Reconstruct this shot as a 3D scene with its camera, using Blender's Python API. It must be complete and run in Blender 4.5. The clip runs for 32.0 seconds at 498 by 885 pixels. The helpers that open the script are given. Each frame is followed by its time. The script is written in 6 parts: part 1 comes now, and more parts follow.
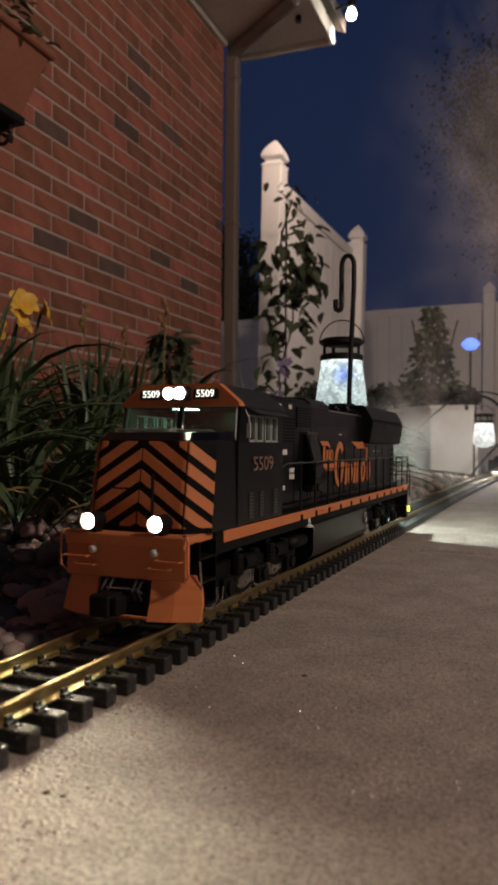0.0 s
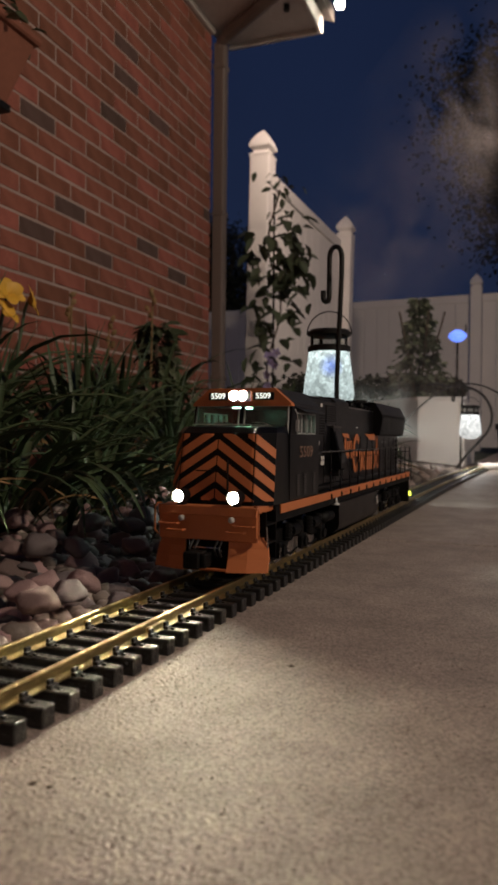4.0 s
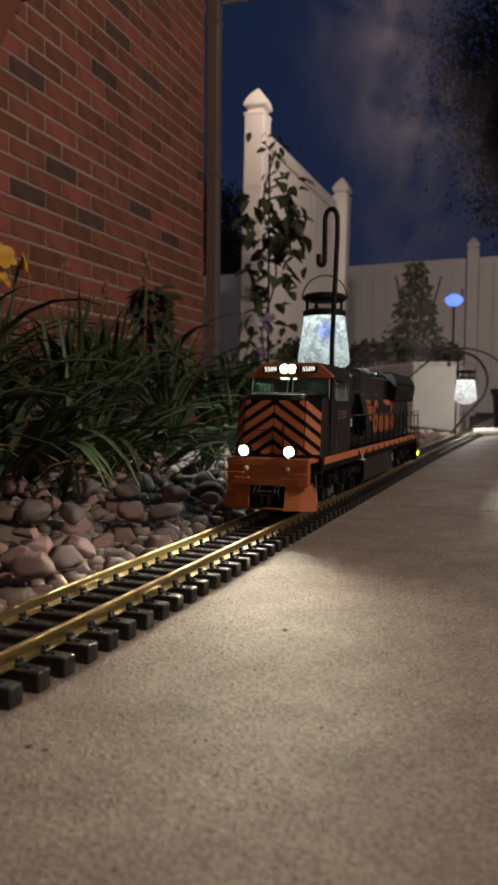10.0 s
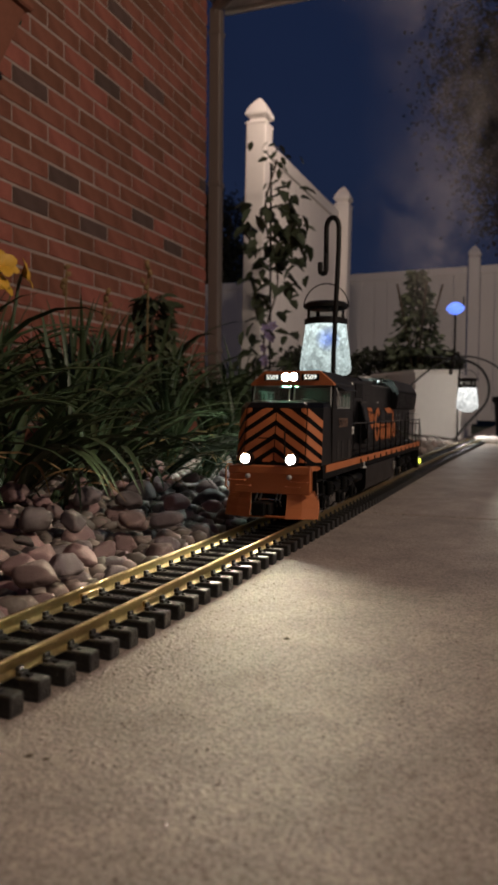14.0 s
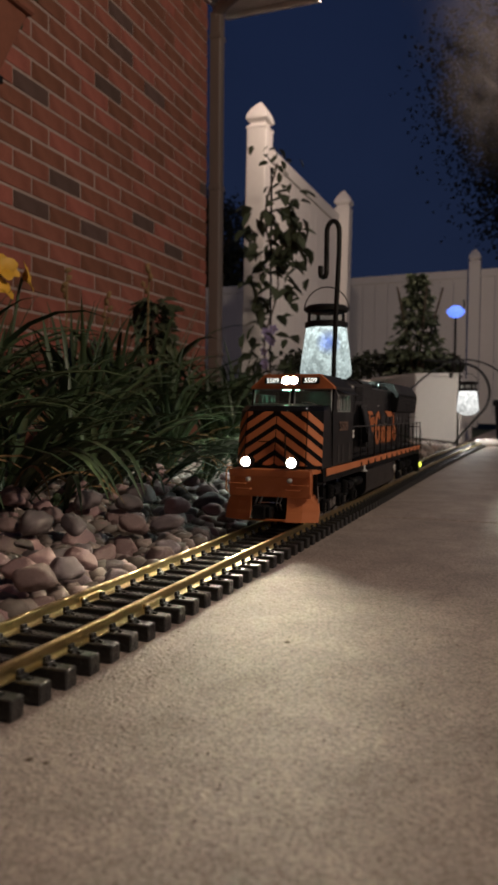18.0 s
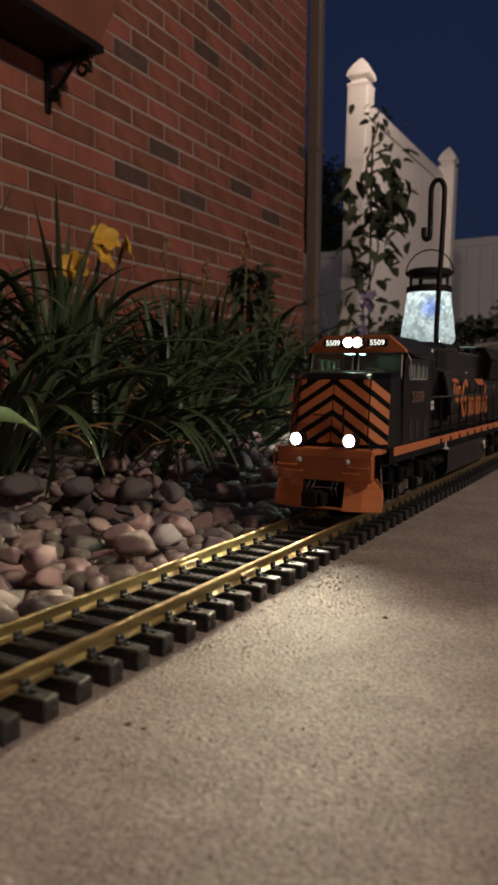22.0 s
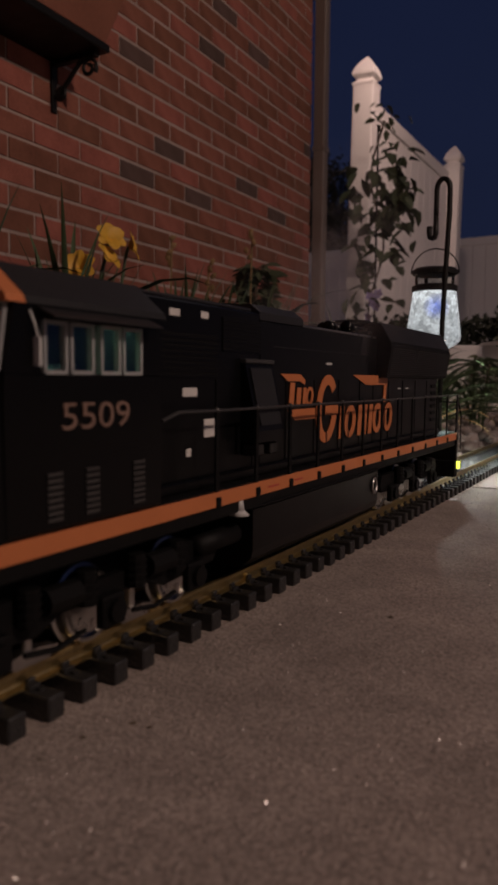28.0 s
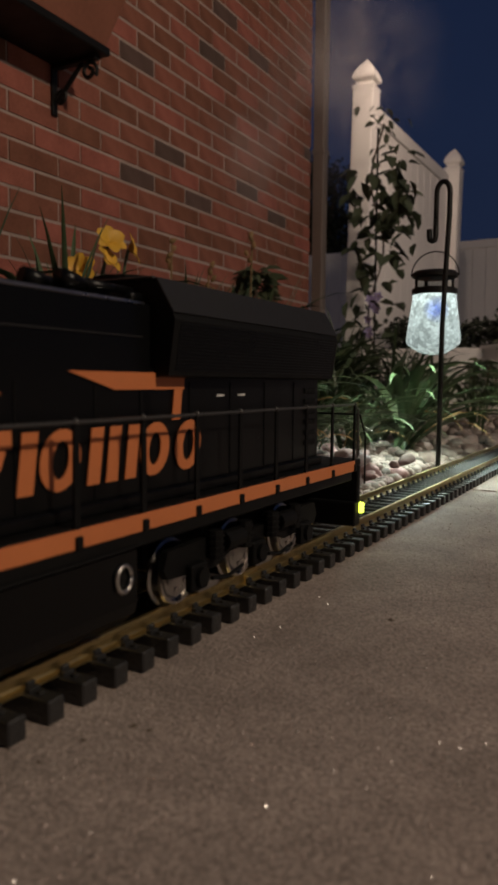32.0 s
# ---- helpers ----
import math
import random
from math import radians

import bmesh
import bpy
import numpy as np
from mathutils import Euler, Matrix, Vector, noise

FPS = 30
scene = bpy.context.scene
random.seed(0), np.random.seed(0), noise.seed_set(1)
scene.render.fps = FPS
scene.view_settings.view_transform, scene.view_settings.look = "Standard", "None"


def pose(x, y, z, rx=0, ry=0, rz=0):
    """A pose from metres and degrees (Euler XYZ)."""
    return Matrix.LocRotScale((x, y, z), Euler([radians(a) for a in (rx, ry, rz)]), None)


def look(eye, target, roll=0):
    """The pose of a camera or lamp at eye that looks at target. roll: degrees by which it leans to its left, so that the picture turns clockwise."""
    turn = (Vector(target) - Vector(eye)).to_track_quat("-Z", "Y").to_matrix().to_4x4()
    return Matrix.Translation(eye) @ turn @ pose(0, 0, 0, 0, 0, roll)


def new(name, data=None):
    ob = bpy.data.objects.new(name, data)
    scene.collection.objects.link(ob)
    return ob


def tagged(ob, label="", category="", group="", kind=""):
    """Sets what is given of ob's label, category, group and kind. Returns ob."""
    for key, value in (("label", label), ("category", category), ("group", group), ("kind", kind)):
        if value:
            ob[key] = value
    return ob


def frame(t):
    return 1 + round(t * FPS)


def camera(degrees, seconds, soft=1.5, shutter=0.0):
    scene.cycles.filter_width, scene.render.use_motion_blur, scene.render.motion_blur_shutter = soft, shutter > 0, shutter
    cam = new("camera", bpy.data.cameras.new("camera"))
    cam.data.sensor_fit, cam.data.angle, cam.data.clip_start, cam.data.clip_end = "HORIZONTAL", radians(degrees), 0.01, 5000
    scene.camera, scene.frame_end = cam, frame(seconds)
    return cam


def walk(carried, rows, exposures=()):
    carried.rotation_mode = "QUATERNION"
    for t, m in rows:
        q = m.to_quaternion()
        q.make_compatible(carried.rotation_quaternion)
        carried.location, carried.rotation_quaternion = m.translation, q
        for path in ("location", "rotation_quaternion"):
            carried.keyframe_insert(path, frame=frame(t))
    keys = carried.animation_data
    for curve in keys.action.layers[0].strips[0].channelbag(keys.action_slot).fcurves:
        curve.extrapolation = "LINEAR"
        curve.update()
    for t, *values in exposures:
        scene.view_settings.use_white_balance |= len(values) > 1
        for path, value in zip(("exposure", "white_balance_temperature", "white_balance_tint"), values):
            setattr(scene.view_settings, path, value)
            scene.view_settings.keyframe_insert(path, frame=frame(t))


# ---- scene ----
# ---- camera and its way ----
cam = camera(37.2, 32.0, soft=3.0)
cam.data.dof.use_dof, cam.data.dof.focus_distance, cam.data.dof.aperture_fstop = True, 0.70, 20.0
# seconds, turn to the right and tilt up in degrees
TURNS = [
    (0.0, -21.76, 0.21), (2.0, -21.76, 0.21), (2.5, -21.72, 0.15), (3.0, -21.56, -0.09), (3.5, -21.06, -0.20),
    (5.5, -20.48, -2.18), (6.0, -20.46, -2.87), (6.5, -20.43, -3.25), (7.0, -20.40, -3.42), (8.0, -20.42, -3.37),
    (9.0, -20.42, -3.28), (10.0, -20.41, -3.14), (11.0, -20.46, -2.99), (12.0, -20.49, -2.78), (13.0, -20.52, -2.57),
    (14.5, -20.55, -2.52), (16.5, -20.56, -2.40), (18.0, -20.58, -2.27), (19.0, -20.61, -2.15), (19.5, -21.01, -2.21),
    (20.0, -22.01, -2.50), (20.5, -24.61, -3.25), (21.0, -26.93, -4.22), (21.5, -27.50, -4.54), (22.0, -28.02, -4.85),
    (22.5, -28.20, -4.97), (23.0, -28.27, -4.98), (24.0, -28.32, -4.98), (25.5, -28.38, -4.95), (27.5, -28.42, -4.92),
    (29.0, -28.42, -4.89), (30.0, -28.42, -4.84), (31.0, -28.43, -4.78), (32.0, -28.43, -4.71)]


def blend(t, knots):
    for (a, va), (b, vb) in zip(knots, knots[1:]):
        if t <= b:
            k = min(max((t - a) / (b - a), 0.0), 1.0)
            return Vector(va).lerp(Vector(vb), k)
    return Vector(knots[-1][1])


EYES = [(0, (0.0047, -0.0088, 0.1425)), (3.5, (0.0047, -0.0088, 0.1425)), (5.5, (0.0048, -0.0056, 0.1427)),
        (20, (0.0048, -0.0056, 0.1427)), (21, (0.0006, 0.0022, 0.1439)), (32, (0.0006, 0.0022, 0.1439))]


def cam_pose(t, turn, tilt):
    eye = blend(t, EYES)
    a, b = radians(turn), radians(tilt)
    way = Vector((math.sin(a) * math.cos(b), math.cos(a) * math.cos(b), math.sin(b)))
    return look(eye, eye + way, 0.5)


walk(cam, [(t, cam_pose(t, a, b)) for t, a, b in TURNS],
     exposures=[(0, 0.45, 6190, 4), (3.5, 0.36, 6190, 4), (5.5, 0.26, 6190, 4), (20.0, 0.26, 6190, 4), (23.0, 0.30, 6190, 4), (25.0, 0.45, 6190, 4),
                (25.5, 0.40, 6250, 3), (27.5, -0.20, 6400, 20), (28.0, -0.16, 6400, 20), (29.0, 0.12, 6350, 9), (30.0, 0.24, 6280, 2), (32.0, 0.24, 6280, 2)])

# ---- night sky and the lamps of the garden ----
world = bpy.data.worlds.new("night_sky")
scene.world = world
world.use_nodes = True
wn, wl = world.node_tree.nodes, world.node_tree.links
wn.clear()
w_out = wn.new("ShaderNodeOutputWorld")
w_bg = wn.new("ShaderNodeBackground")
w_geo = wn.new("ShaderNodeTexCoord")
w_sep = wn.new("ShaderNodeSeparateXYZ")
w_ramp = wn.new("ShaderNodeValToRGB")
w_noise = wn.new("ShaderNodeTexNoise")
w_noise.inputs["Scale"].default_value, w_noise.inputs["Detail"].default_value = 2.2, 5
w_mix = wn.new("ShaderNodeMixRGB")
w_mix.blend_type = "MULTIPLY"
w_mix.inputs[0].default_value = 0.5
w_ramp.color_ramp.elements[0].position, w_ramp.color_ramp.elements[0].color = 0.0, (0.0085, 0.0125, 0.030, 1)
w_ramp.color_ramp.elements[1].position, w_ramp.color_ramp.elements[1].color = 0.75, (0.0035, 0.0062, 0.0200, 1)
wl.new(w_geo.outputs["Generated"], w_sep.inputs[0])
wl.new(w_geo.outputs["Generated"], w_noise.inputs["Vector"])
wl.new(w_sep.outputs["Z"], w_ramp.inputs[0])
wl.new(w_ramp.outputs[0], w_mix.inputs[1])
wl.new(w_noise.outputs["Fac"], w_mix.inputs[2])
wl.new(w_mix.outputs[0], w_bg.inputs[0])
w_bg.inputs[1].default_value = 1.65
wl.new(w_bg.outputs[0], w_out.inputs[0])


def lamp(name, kind, where, power, colour, size=0.1, target=None):
    data = bpy.data.lights.new(name, kind)
    data.energy, data.color = power, colour
    if kind == "AREA":
        data.size = size
    else:
        data.shadow_soft_size = size
    ob = new(name, data)
    ob.matrix_world = look(where, target) if target else Matrix.Translation(where)
    return ob


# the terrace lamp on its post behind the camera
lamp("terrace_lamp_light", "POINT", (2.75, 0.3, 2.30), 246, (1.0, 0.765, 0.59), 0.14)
# the bare bulb by the roof edge
flood_light = lamp("eave_lamp_light", "SPOT", (-0.93, 3.735, 2.35), 48, (1.0, 0.72, 0.58), 0.03, (-0.2, 9.0, 0.6))
flood_light.data.spot_size, flood_light.data.spot_blend = radians(140), 0.6
# the solar lanterns
near_light = lamp("lantern_light", "SPOT", (-0.310, 1.2, 0.282), 11.0, (0.88, 1.0, 0.88), 0.012, (-0.312, 1.22, 0.0))
near_light.data.spot_size, near_light.data.spot_blend = radians(160), 0.8
lamp("far_lantern_light", "POINT", (-0.243, 3.4, 0.185), 2.6, (1.0, 0.92, 0.84), 0.012)


# ---- materials ----
def shade(name, base, rough=0.6, metal=0.0, vary=0.25, fine=60.0, coarse=6.0, bump=0.15, spec=0.5, pieces=0.0, alt=None, island=False):
    """Principled surface with colour variation at two scales and fine relief. pieces: variation from object to object."""
    m = bpy.data.materials.new(name)
    m.use_nodes = True
    n, l = m.node_tree.nodes, m.node_tree.links
    p = n["Principled BSDF"]
    p.inputs["Roughness"].default_value, p.inputs["Metallic"].default_value = rough, metal
    p.inputs["Specular IOR Level"].default_value = spec
    tc = n.new("ShaderNodeTexCoord")
    big, small = n.new("ShaderNodeTexNoise"), n.new("ShaderNodeTexNoise")
    big.inputs["Scale"].default_value, big.inputs["Detail"].default_value = coarse, 4
    small.inputs["Scale"].default_value, small.inputs["Detail"].default_value = fine, 5
    l.new(tc.outputs["Object"], big.inputs["Vector"])
    l.new(tc.outputs["Object"], small.inputs["Vector"])
    other = alt or tuple(c * (1 - vary) for c in base)
    mix = n.new("ShaderNodeMixRGB")
    mix.inputs[1].default_value, mix.inputs[2].default_value = (*base, 1), (*other, 1)
    add = n.new("ShaderNodeMath")
    add.operation = "MULTIPLY_ADD"
    add.inputs[1].default_value, add.inputs[2].default_value = 1.6, -0.55
    l.new(big.outputs["Fac"], add.inputs[0])
    half = n.new("ShaderNodeMath")
    half.operation = "ADD"
    half.use_clamp = True
    l.new(add.outputs[0], half.inputs[0])
    dim = n.new("ShaderNodeMath")
    dim.operation = "MULTIPLY_ADD"
    dim.inputs[1].default_value, dim.inputs[2].default_value = 0.9, -0.3
    l.new(small.outputs["Fac"], dim.inputs[0])
    l.new(dim.outputs[0], half.inputs[1])
    l.new(half.outputs[0], mix.inputs[0])
    colour = mix.outputs[0]
    if pieces:
        info = n.new("ShaderNodeNewGeometry" if island else "ShaderNodeObjectInfo")
        hsv = n.new("ShaderNodeHueSaturation")
        ramp = n.new("ShaderNodeMapRange")
        ramp.inputs["To Min"].default_value, ramp.inputs["To Max"].default_value = 1 - pieces, 1 + pieces
        l.new(info.outputs["Random Per Island" if island else "Random"], ramp.inputs["Value"])
        l.new(ramp.outputs[0], hsv.inputs["Value"])
        hue = n.new("ShaderNodeMapRange")
        hue.inputs["To Min"].default_value, hue.inputs["To Max"].default_value = 0.5 + 0.03 * pieces, 0.5 - 0.03 * pieces
        l.new(info.outputs["Random Per Island" if island else "Random"], hue.inputs["Value"])
        l.new(hue.outputs[0], hsv.inputs["Hue"])
        l.new(colour, hsv.inputs["Color"])
        colour = hsv.outputs[0]
    l.new(colour, p.inputs["Base Color"])
    rr = n.new("ShaderNodeMapRange")
    rr.inputs["To Min"].default_value, rr.inputs["To Max"].default_value = max(rough - 0.08, 0.02), min(rough + 0.10, 1)
    l.new(big.outputs["Fac"], rr.inputs["Value"])
    l.new(rr.outputs[0], p.inputs["Roughness"])
    if bump:
        b = n.new("ShaderNodeBump")
        b.inputs["Strength"].default_value, b.inputs["Distance"].default_value = bump, 0.25 / fine
        l.new(small.outputs["Fac"], b.inputs["Height"])
        l.new(b.outputs[0], p.inputs["Normal"])
    return m


def glow(name, colour, strength):
    m = bpy.data.materials.new(name)
    m.use_nodes = True
    p = m.node_tree.nodes["Principled BSDF"]
    p.inputs["Base Color"].default_value = (*[min(c, 0.8) for c in colour], 1)
    p.inputs["Emission Color"].default_value = (*colour, 1)
    p.inputs["Emission Strength"].default_value = strength
    return m


def glassy(name, tint=(0.9, 0.95, 0.95), rough=0.03):
    m = bpy.data.materials.new(name)
    m.use_nodes = True
    n, l = m.node_tree.nodes, m.node_tree.links
    n.clear()
    out, mixs = n.new("ShaderNodeOutputMaterial"), n.new("ShaderNodeMixShader")
    tr, gl = n.new("ShaderNodeBsdfTransparent"), n.new("ShaderNodeBsdfGlossy")
    tr.inputs[0].default_value, gl.inputs["Roughness"].default_value = (*tint, 1), rough
    mixs.inputs[0].default_value = 0.10
    l.new(tr.outputs[0], mixs.inputs[1])
    l.new(gl.outputs[0], mixs.inputs[2])
    l.new(mixs.outputs[0], out.inputs[0])
    return m


def concrete_mat():
    """Fine sandy concrete: small grains, dark specks, and clouds of wear."""
    m = shade("sandy_concrete", (0.365, 0.300, 0.262), 0.66, vary=0.32, fine=420, coarse=7.0, bump=0.25)
    n, l = m.node_tree.nodes, m.node_tree.links
    p = n["Principled BSDF"]
    tc = n.new("ShaderNodeTexCoord")

    def cells(scale):
        v = n.new("ShaderNodeTexVoronoi")
        v.voronoi_dimensions = "2D"
        v.inputs["Scale"].default_value = scale
        sep = n.new("ShaderNodeSeparateColor")
        l.new(tc.outputs["Object"], v.inputs["Vector"])
        l.new(v.outputs["Color"], sep.inputs[0])
        return v, sep

    def span(value, f0, f1, t0, t1):
        r = n.new("ShaderNodeMapRange")
        r.inputs["From Min"].default_value, r.inputs["From Max"].default_value = f0, f1
        r.inputs["To Min"].default_value, r.inputs["To Max"].default_value = t0, t1
        l.new(value, r.inputs["Value"])
        return r.outputs[0]

    def times(a, b):
        r = n.new("ShaderNodeMath")
        r.operation = "MULTIPLY"
        l.new(a, r.inputs[0])
        l.new(b, r.inputs[1])
        return r.outputs[0]

    _, g = cells(820)
    speck, k = cells(330)
    cloud = n.new("ShaderNodeTexNoise")
    cloud.inputs["Scale"].default_value, cloud.inputs["Detail"].default_value = 26, 6
    l.new(tc.outputs["Object"], cloud.inputs["Vector"])
    tone = times(span(g.outputs[0], 0, 1, 0.64, 1.36), span(cloud.outputs["Fac"], 0.3, 0.7, 0.84, 1.14))
    dark = times(span(speck.outputs["Distance"], 0.18, 0.30, 1, 0), span(k.outputs[0], 0.94, 0.96, 0, 0.40))
    tone = times(tone, span(dark, 0, 1, 1, 0))
    hsv = n.new("ShaderNodeHueSaturation")
    l.new(p.inputs["Base Color"].links[0].from_socket, hsv.inputs["Color"])
    l.new(tone, hsv.inputs["Value"])
    l.new(hsv.outputs[0], p.inputs["Base Color"])
    b = n.new("ShaderNodeBump")
    b.inputs["Strength"].default_value, b.inputs["Distance"].default_value = 0.85, 0.0012
    sand = n.new("ShaderNodeTexNoise")
    sand.inputs["Scale"].default_value, sand.inputs["Detail"].default_value = 430, 3
    l.new(tc.outputs["Object"], sand.inputs["Vector"])
    l.new(sand.outputs["Fac"], b.inputs["Height"])
    l.new(b.outputs[0], p.inputs["Normal"])
    return m


CONCRETE = concrete_mat()
QUARTZ = shade("quartz_grain", (0.44, 0.365, 0.32), 0.17, vary=0.3, fine=400, coarse=30, bump=0.0, spec=1.0, pieces=0.35, island=True)
SOIL = shade("dark_mulch_soil", (0.060, 0.040, 0.028), 0.95, vary=0.6, fine=90, coarse=9, bump=0.9)
LAWN = shade("dark_lawn", (0.035, 0.055, 0.022), 0.95, vary=0.5, fine=40, coarse=2, bump=0.6)
MORTAR = shade("pale_mortar", (0.50, 0.385, 0.335), 0.95, vary=0.45, fine=220, coarse=5, bump=0.5)
BRICK = shade("red_brick", (0.315, 0.112, 0.072), 0.9, vary=0.45, fine=130, coarse=11, bump=0.7, pieces=0.30)
BRICK_JOINED = shade("red_brick_wall", (0.315, 0.112, 0.072), 0.9, vary=0.45, fine=130, coarse=11, bump=0.7, pieces=0.30, island=True)
BRICK_DARK = shade("charcoal_brick", (0.128, 0.076, 0.062), 0.9, vary=0.35, fine=160, coarse=14, bump=0.5, pieces=0.2)
BEIGE = shade("beige_painted_metal", (0.185, 0.145, 0.125), 0.5, vary=0.18, fine=80, coarse=3, bump=0.08)
WHITE_PAINT = shade("weathered_white_paint", (0.72, 0.68, 0.64), 0.6, vary=0.3, fine=50, coarse=4, bump=0.2)
VINYL = shade("white_vinyl", (0.82, 0.78, 0.75), 0.42, vary=0.10, fine=30, coarse=1.5, bump=0.04)
SHINGLE = shade("dark_roof_shingle", (0.07, 0.06, 0.055), 0.95, vary=0.4, fine=90, coarse=5, bump=0.8)
TERRACOTTA = shade("terracotta", (0.27, 0.098, 0.058), 0.8, vary=0.3, fine=90, coarse=6, bump=0.2)
IRON = shade("black_iron", (0.018, 0.017, 0.016), 0.5, metal=0.6, vary=0.4, fine=200, coarse=20, bump=0.3)
BRASS = shade("worn_brass_rail", (0.76, 0.61, 0.29), 0.33, metal=1.0, vary=0.25, fine=300, coarse=18, bump=0.02, alt=(0.52, 0.39, 0.19))
TIE = shade("black_plastic_tie", (0.0145, 0.0145, 0.0145), 0.46, vary=0.5, fine=420, coarse=60, bump=1.6, spec=0.75)
STONE = shade("river_stone", (0.300, 0.200, 0.190), 0.82, vary=0.5, fine=140, coarse=22, bump=0.3, pieces=0.55)
STONE_GREY = shade("grey_river_stone", (0.190, 0.156, 0.157), 0.80, vary=0.45, fine=150, coarse=25, bump=0.3, pieces=0.45)
LEAF = shade("daylily_leaf", (0.062, 0.096, 0.042), 0.46, vary=0.4, fine=40, coarse=8, bump=0.1, pieces=0.35)
LEAF_DRY = shade("dry_leaf", (0.30, 0.19, 0.08), 0.7, vary=0.4, fine=60, coarse=9, bump=0.2, pieces=0.2)
LEAF_SMALL = shade("dark_green_leaf", (0.108, 0.132, 0.074), 0.55, vary=0.4, fine=60, coarse=10, bump=0.1, pieces=0.3, island=True)
LEAF_FAR = shade("dark_tree_leaf", (0.030, 0.036, 0.022), 0.8, vary=0.4, fine=40, coarse=6, bump=0.1, pieces=0.3, island=True)
BARK = shade("bark", (0.10, 0.075, 0.05), 0.9, vary=0.4, fine=70, coarse=10, bump=0.7)
PETAL = shade("yellow_petal", (0.75, 0.42, 0.04), 0.55, vary=0.25, fine=60, coarse=20, bump=0.1, pieces=0.1)
BLACK = shade("satin_black_enamel", (0.0036, 0.0037, 0.0040), 0.30, vary=0.25, fine=500, coarse=30, bump=0.03, spec=0.2)
MATT_BLACK = shade("matt_black_plastic", (0.0026, 0.0026, 0.0026), 0.6, vary=0.3, fine=500, coarse=40, bump=0.15, spec=0.2)
ROOF_GREY = shade("dusty_black_roof", (0.016, 0.0152, 0.0145), 0.45, vary=0.3, fine=400, coarse=25, bump=0.1)
RAIL_GREY = shade("worn_grey_handrail", (0.075, 0.072, 0.070), 0.38, metal=0.4, vary=0.3, fine=300, coarse=40, bump=0.05)
NUMBER_PAINT = shade("dull_bronze_lettering", (0.20, 0.125, 0.095), 0.5, vary=0.15, fine=300, coarse=30, bump=0.03)
ORANGE = shade("orange_enamel", (0.54, 0.172, 0.058), 0.45, vary=0.12, fine=400, coarse=30, bump=0.04)
STEEL = shade("bright_steel", (0.62, 0.60, 0.57), 0.28, metal=1.0, vary=0.25, fine=300, coarse=30, bump=0.05)
SILVER = shade("silver_paint", (0.55, 0.55, 0.54), 0.4, vary=0.15, fine=300, coarse=30, bump=0.05)
LABEL_WHITE = shade("pale_sticker", (0.62, 0.60, 0.57), 0.6, vary=0.1, fine=300, coarse=40, bump=0.02)
GREY_PLASTIC = shade("grey_window_frame", (0.32, 0.33, 0.33), 0.4, vary=0.15, fine=300, coarse=30, bump=0.03)
RED_INK = shade("red_print", (0.42, 0.05, 0.04), 0.5, vary=0.1, fine=300, coarse=30, bump=0.02)
LILAC = shade("lilac_petal", (0.42, 0.36, 0.62), 0.6, vary=0.2, fine=80, coarse=20, bump=0.1, pieces=0.15)
RUBBER = shade("black_hose", (0.016, 0.016, 0.016), 0.6, vary=0.3, fine=300, coarse=30, bump=0.1)
GLASS = glassy("clear_glass")
LIGHT_HEAD = glow("headlight_lens", (1.0, 0.83, 0.59), 5700)
LIGHT_DITCH = glow("ditch_light_lens", (1.0, 0.84, 0.62), 1950)
LIGHT_BOARD = glow("number_board", (1.0, 0.93, 0.80), 1.1)
LIGHT_CAB = glow("cab_lamp", (0.45, 1.0, 0.60), 30)
LIGHT_MARKER = glow("yellow_marker", (0.85, 0.9, 0.08), 2.5)
BULB = glow("hot_bulb", (1.0, 0.86, 0.70), 16)
BLUE_LED = glow("blue_light_globe", (0.14, 0.24, 1.0), 1.2)


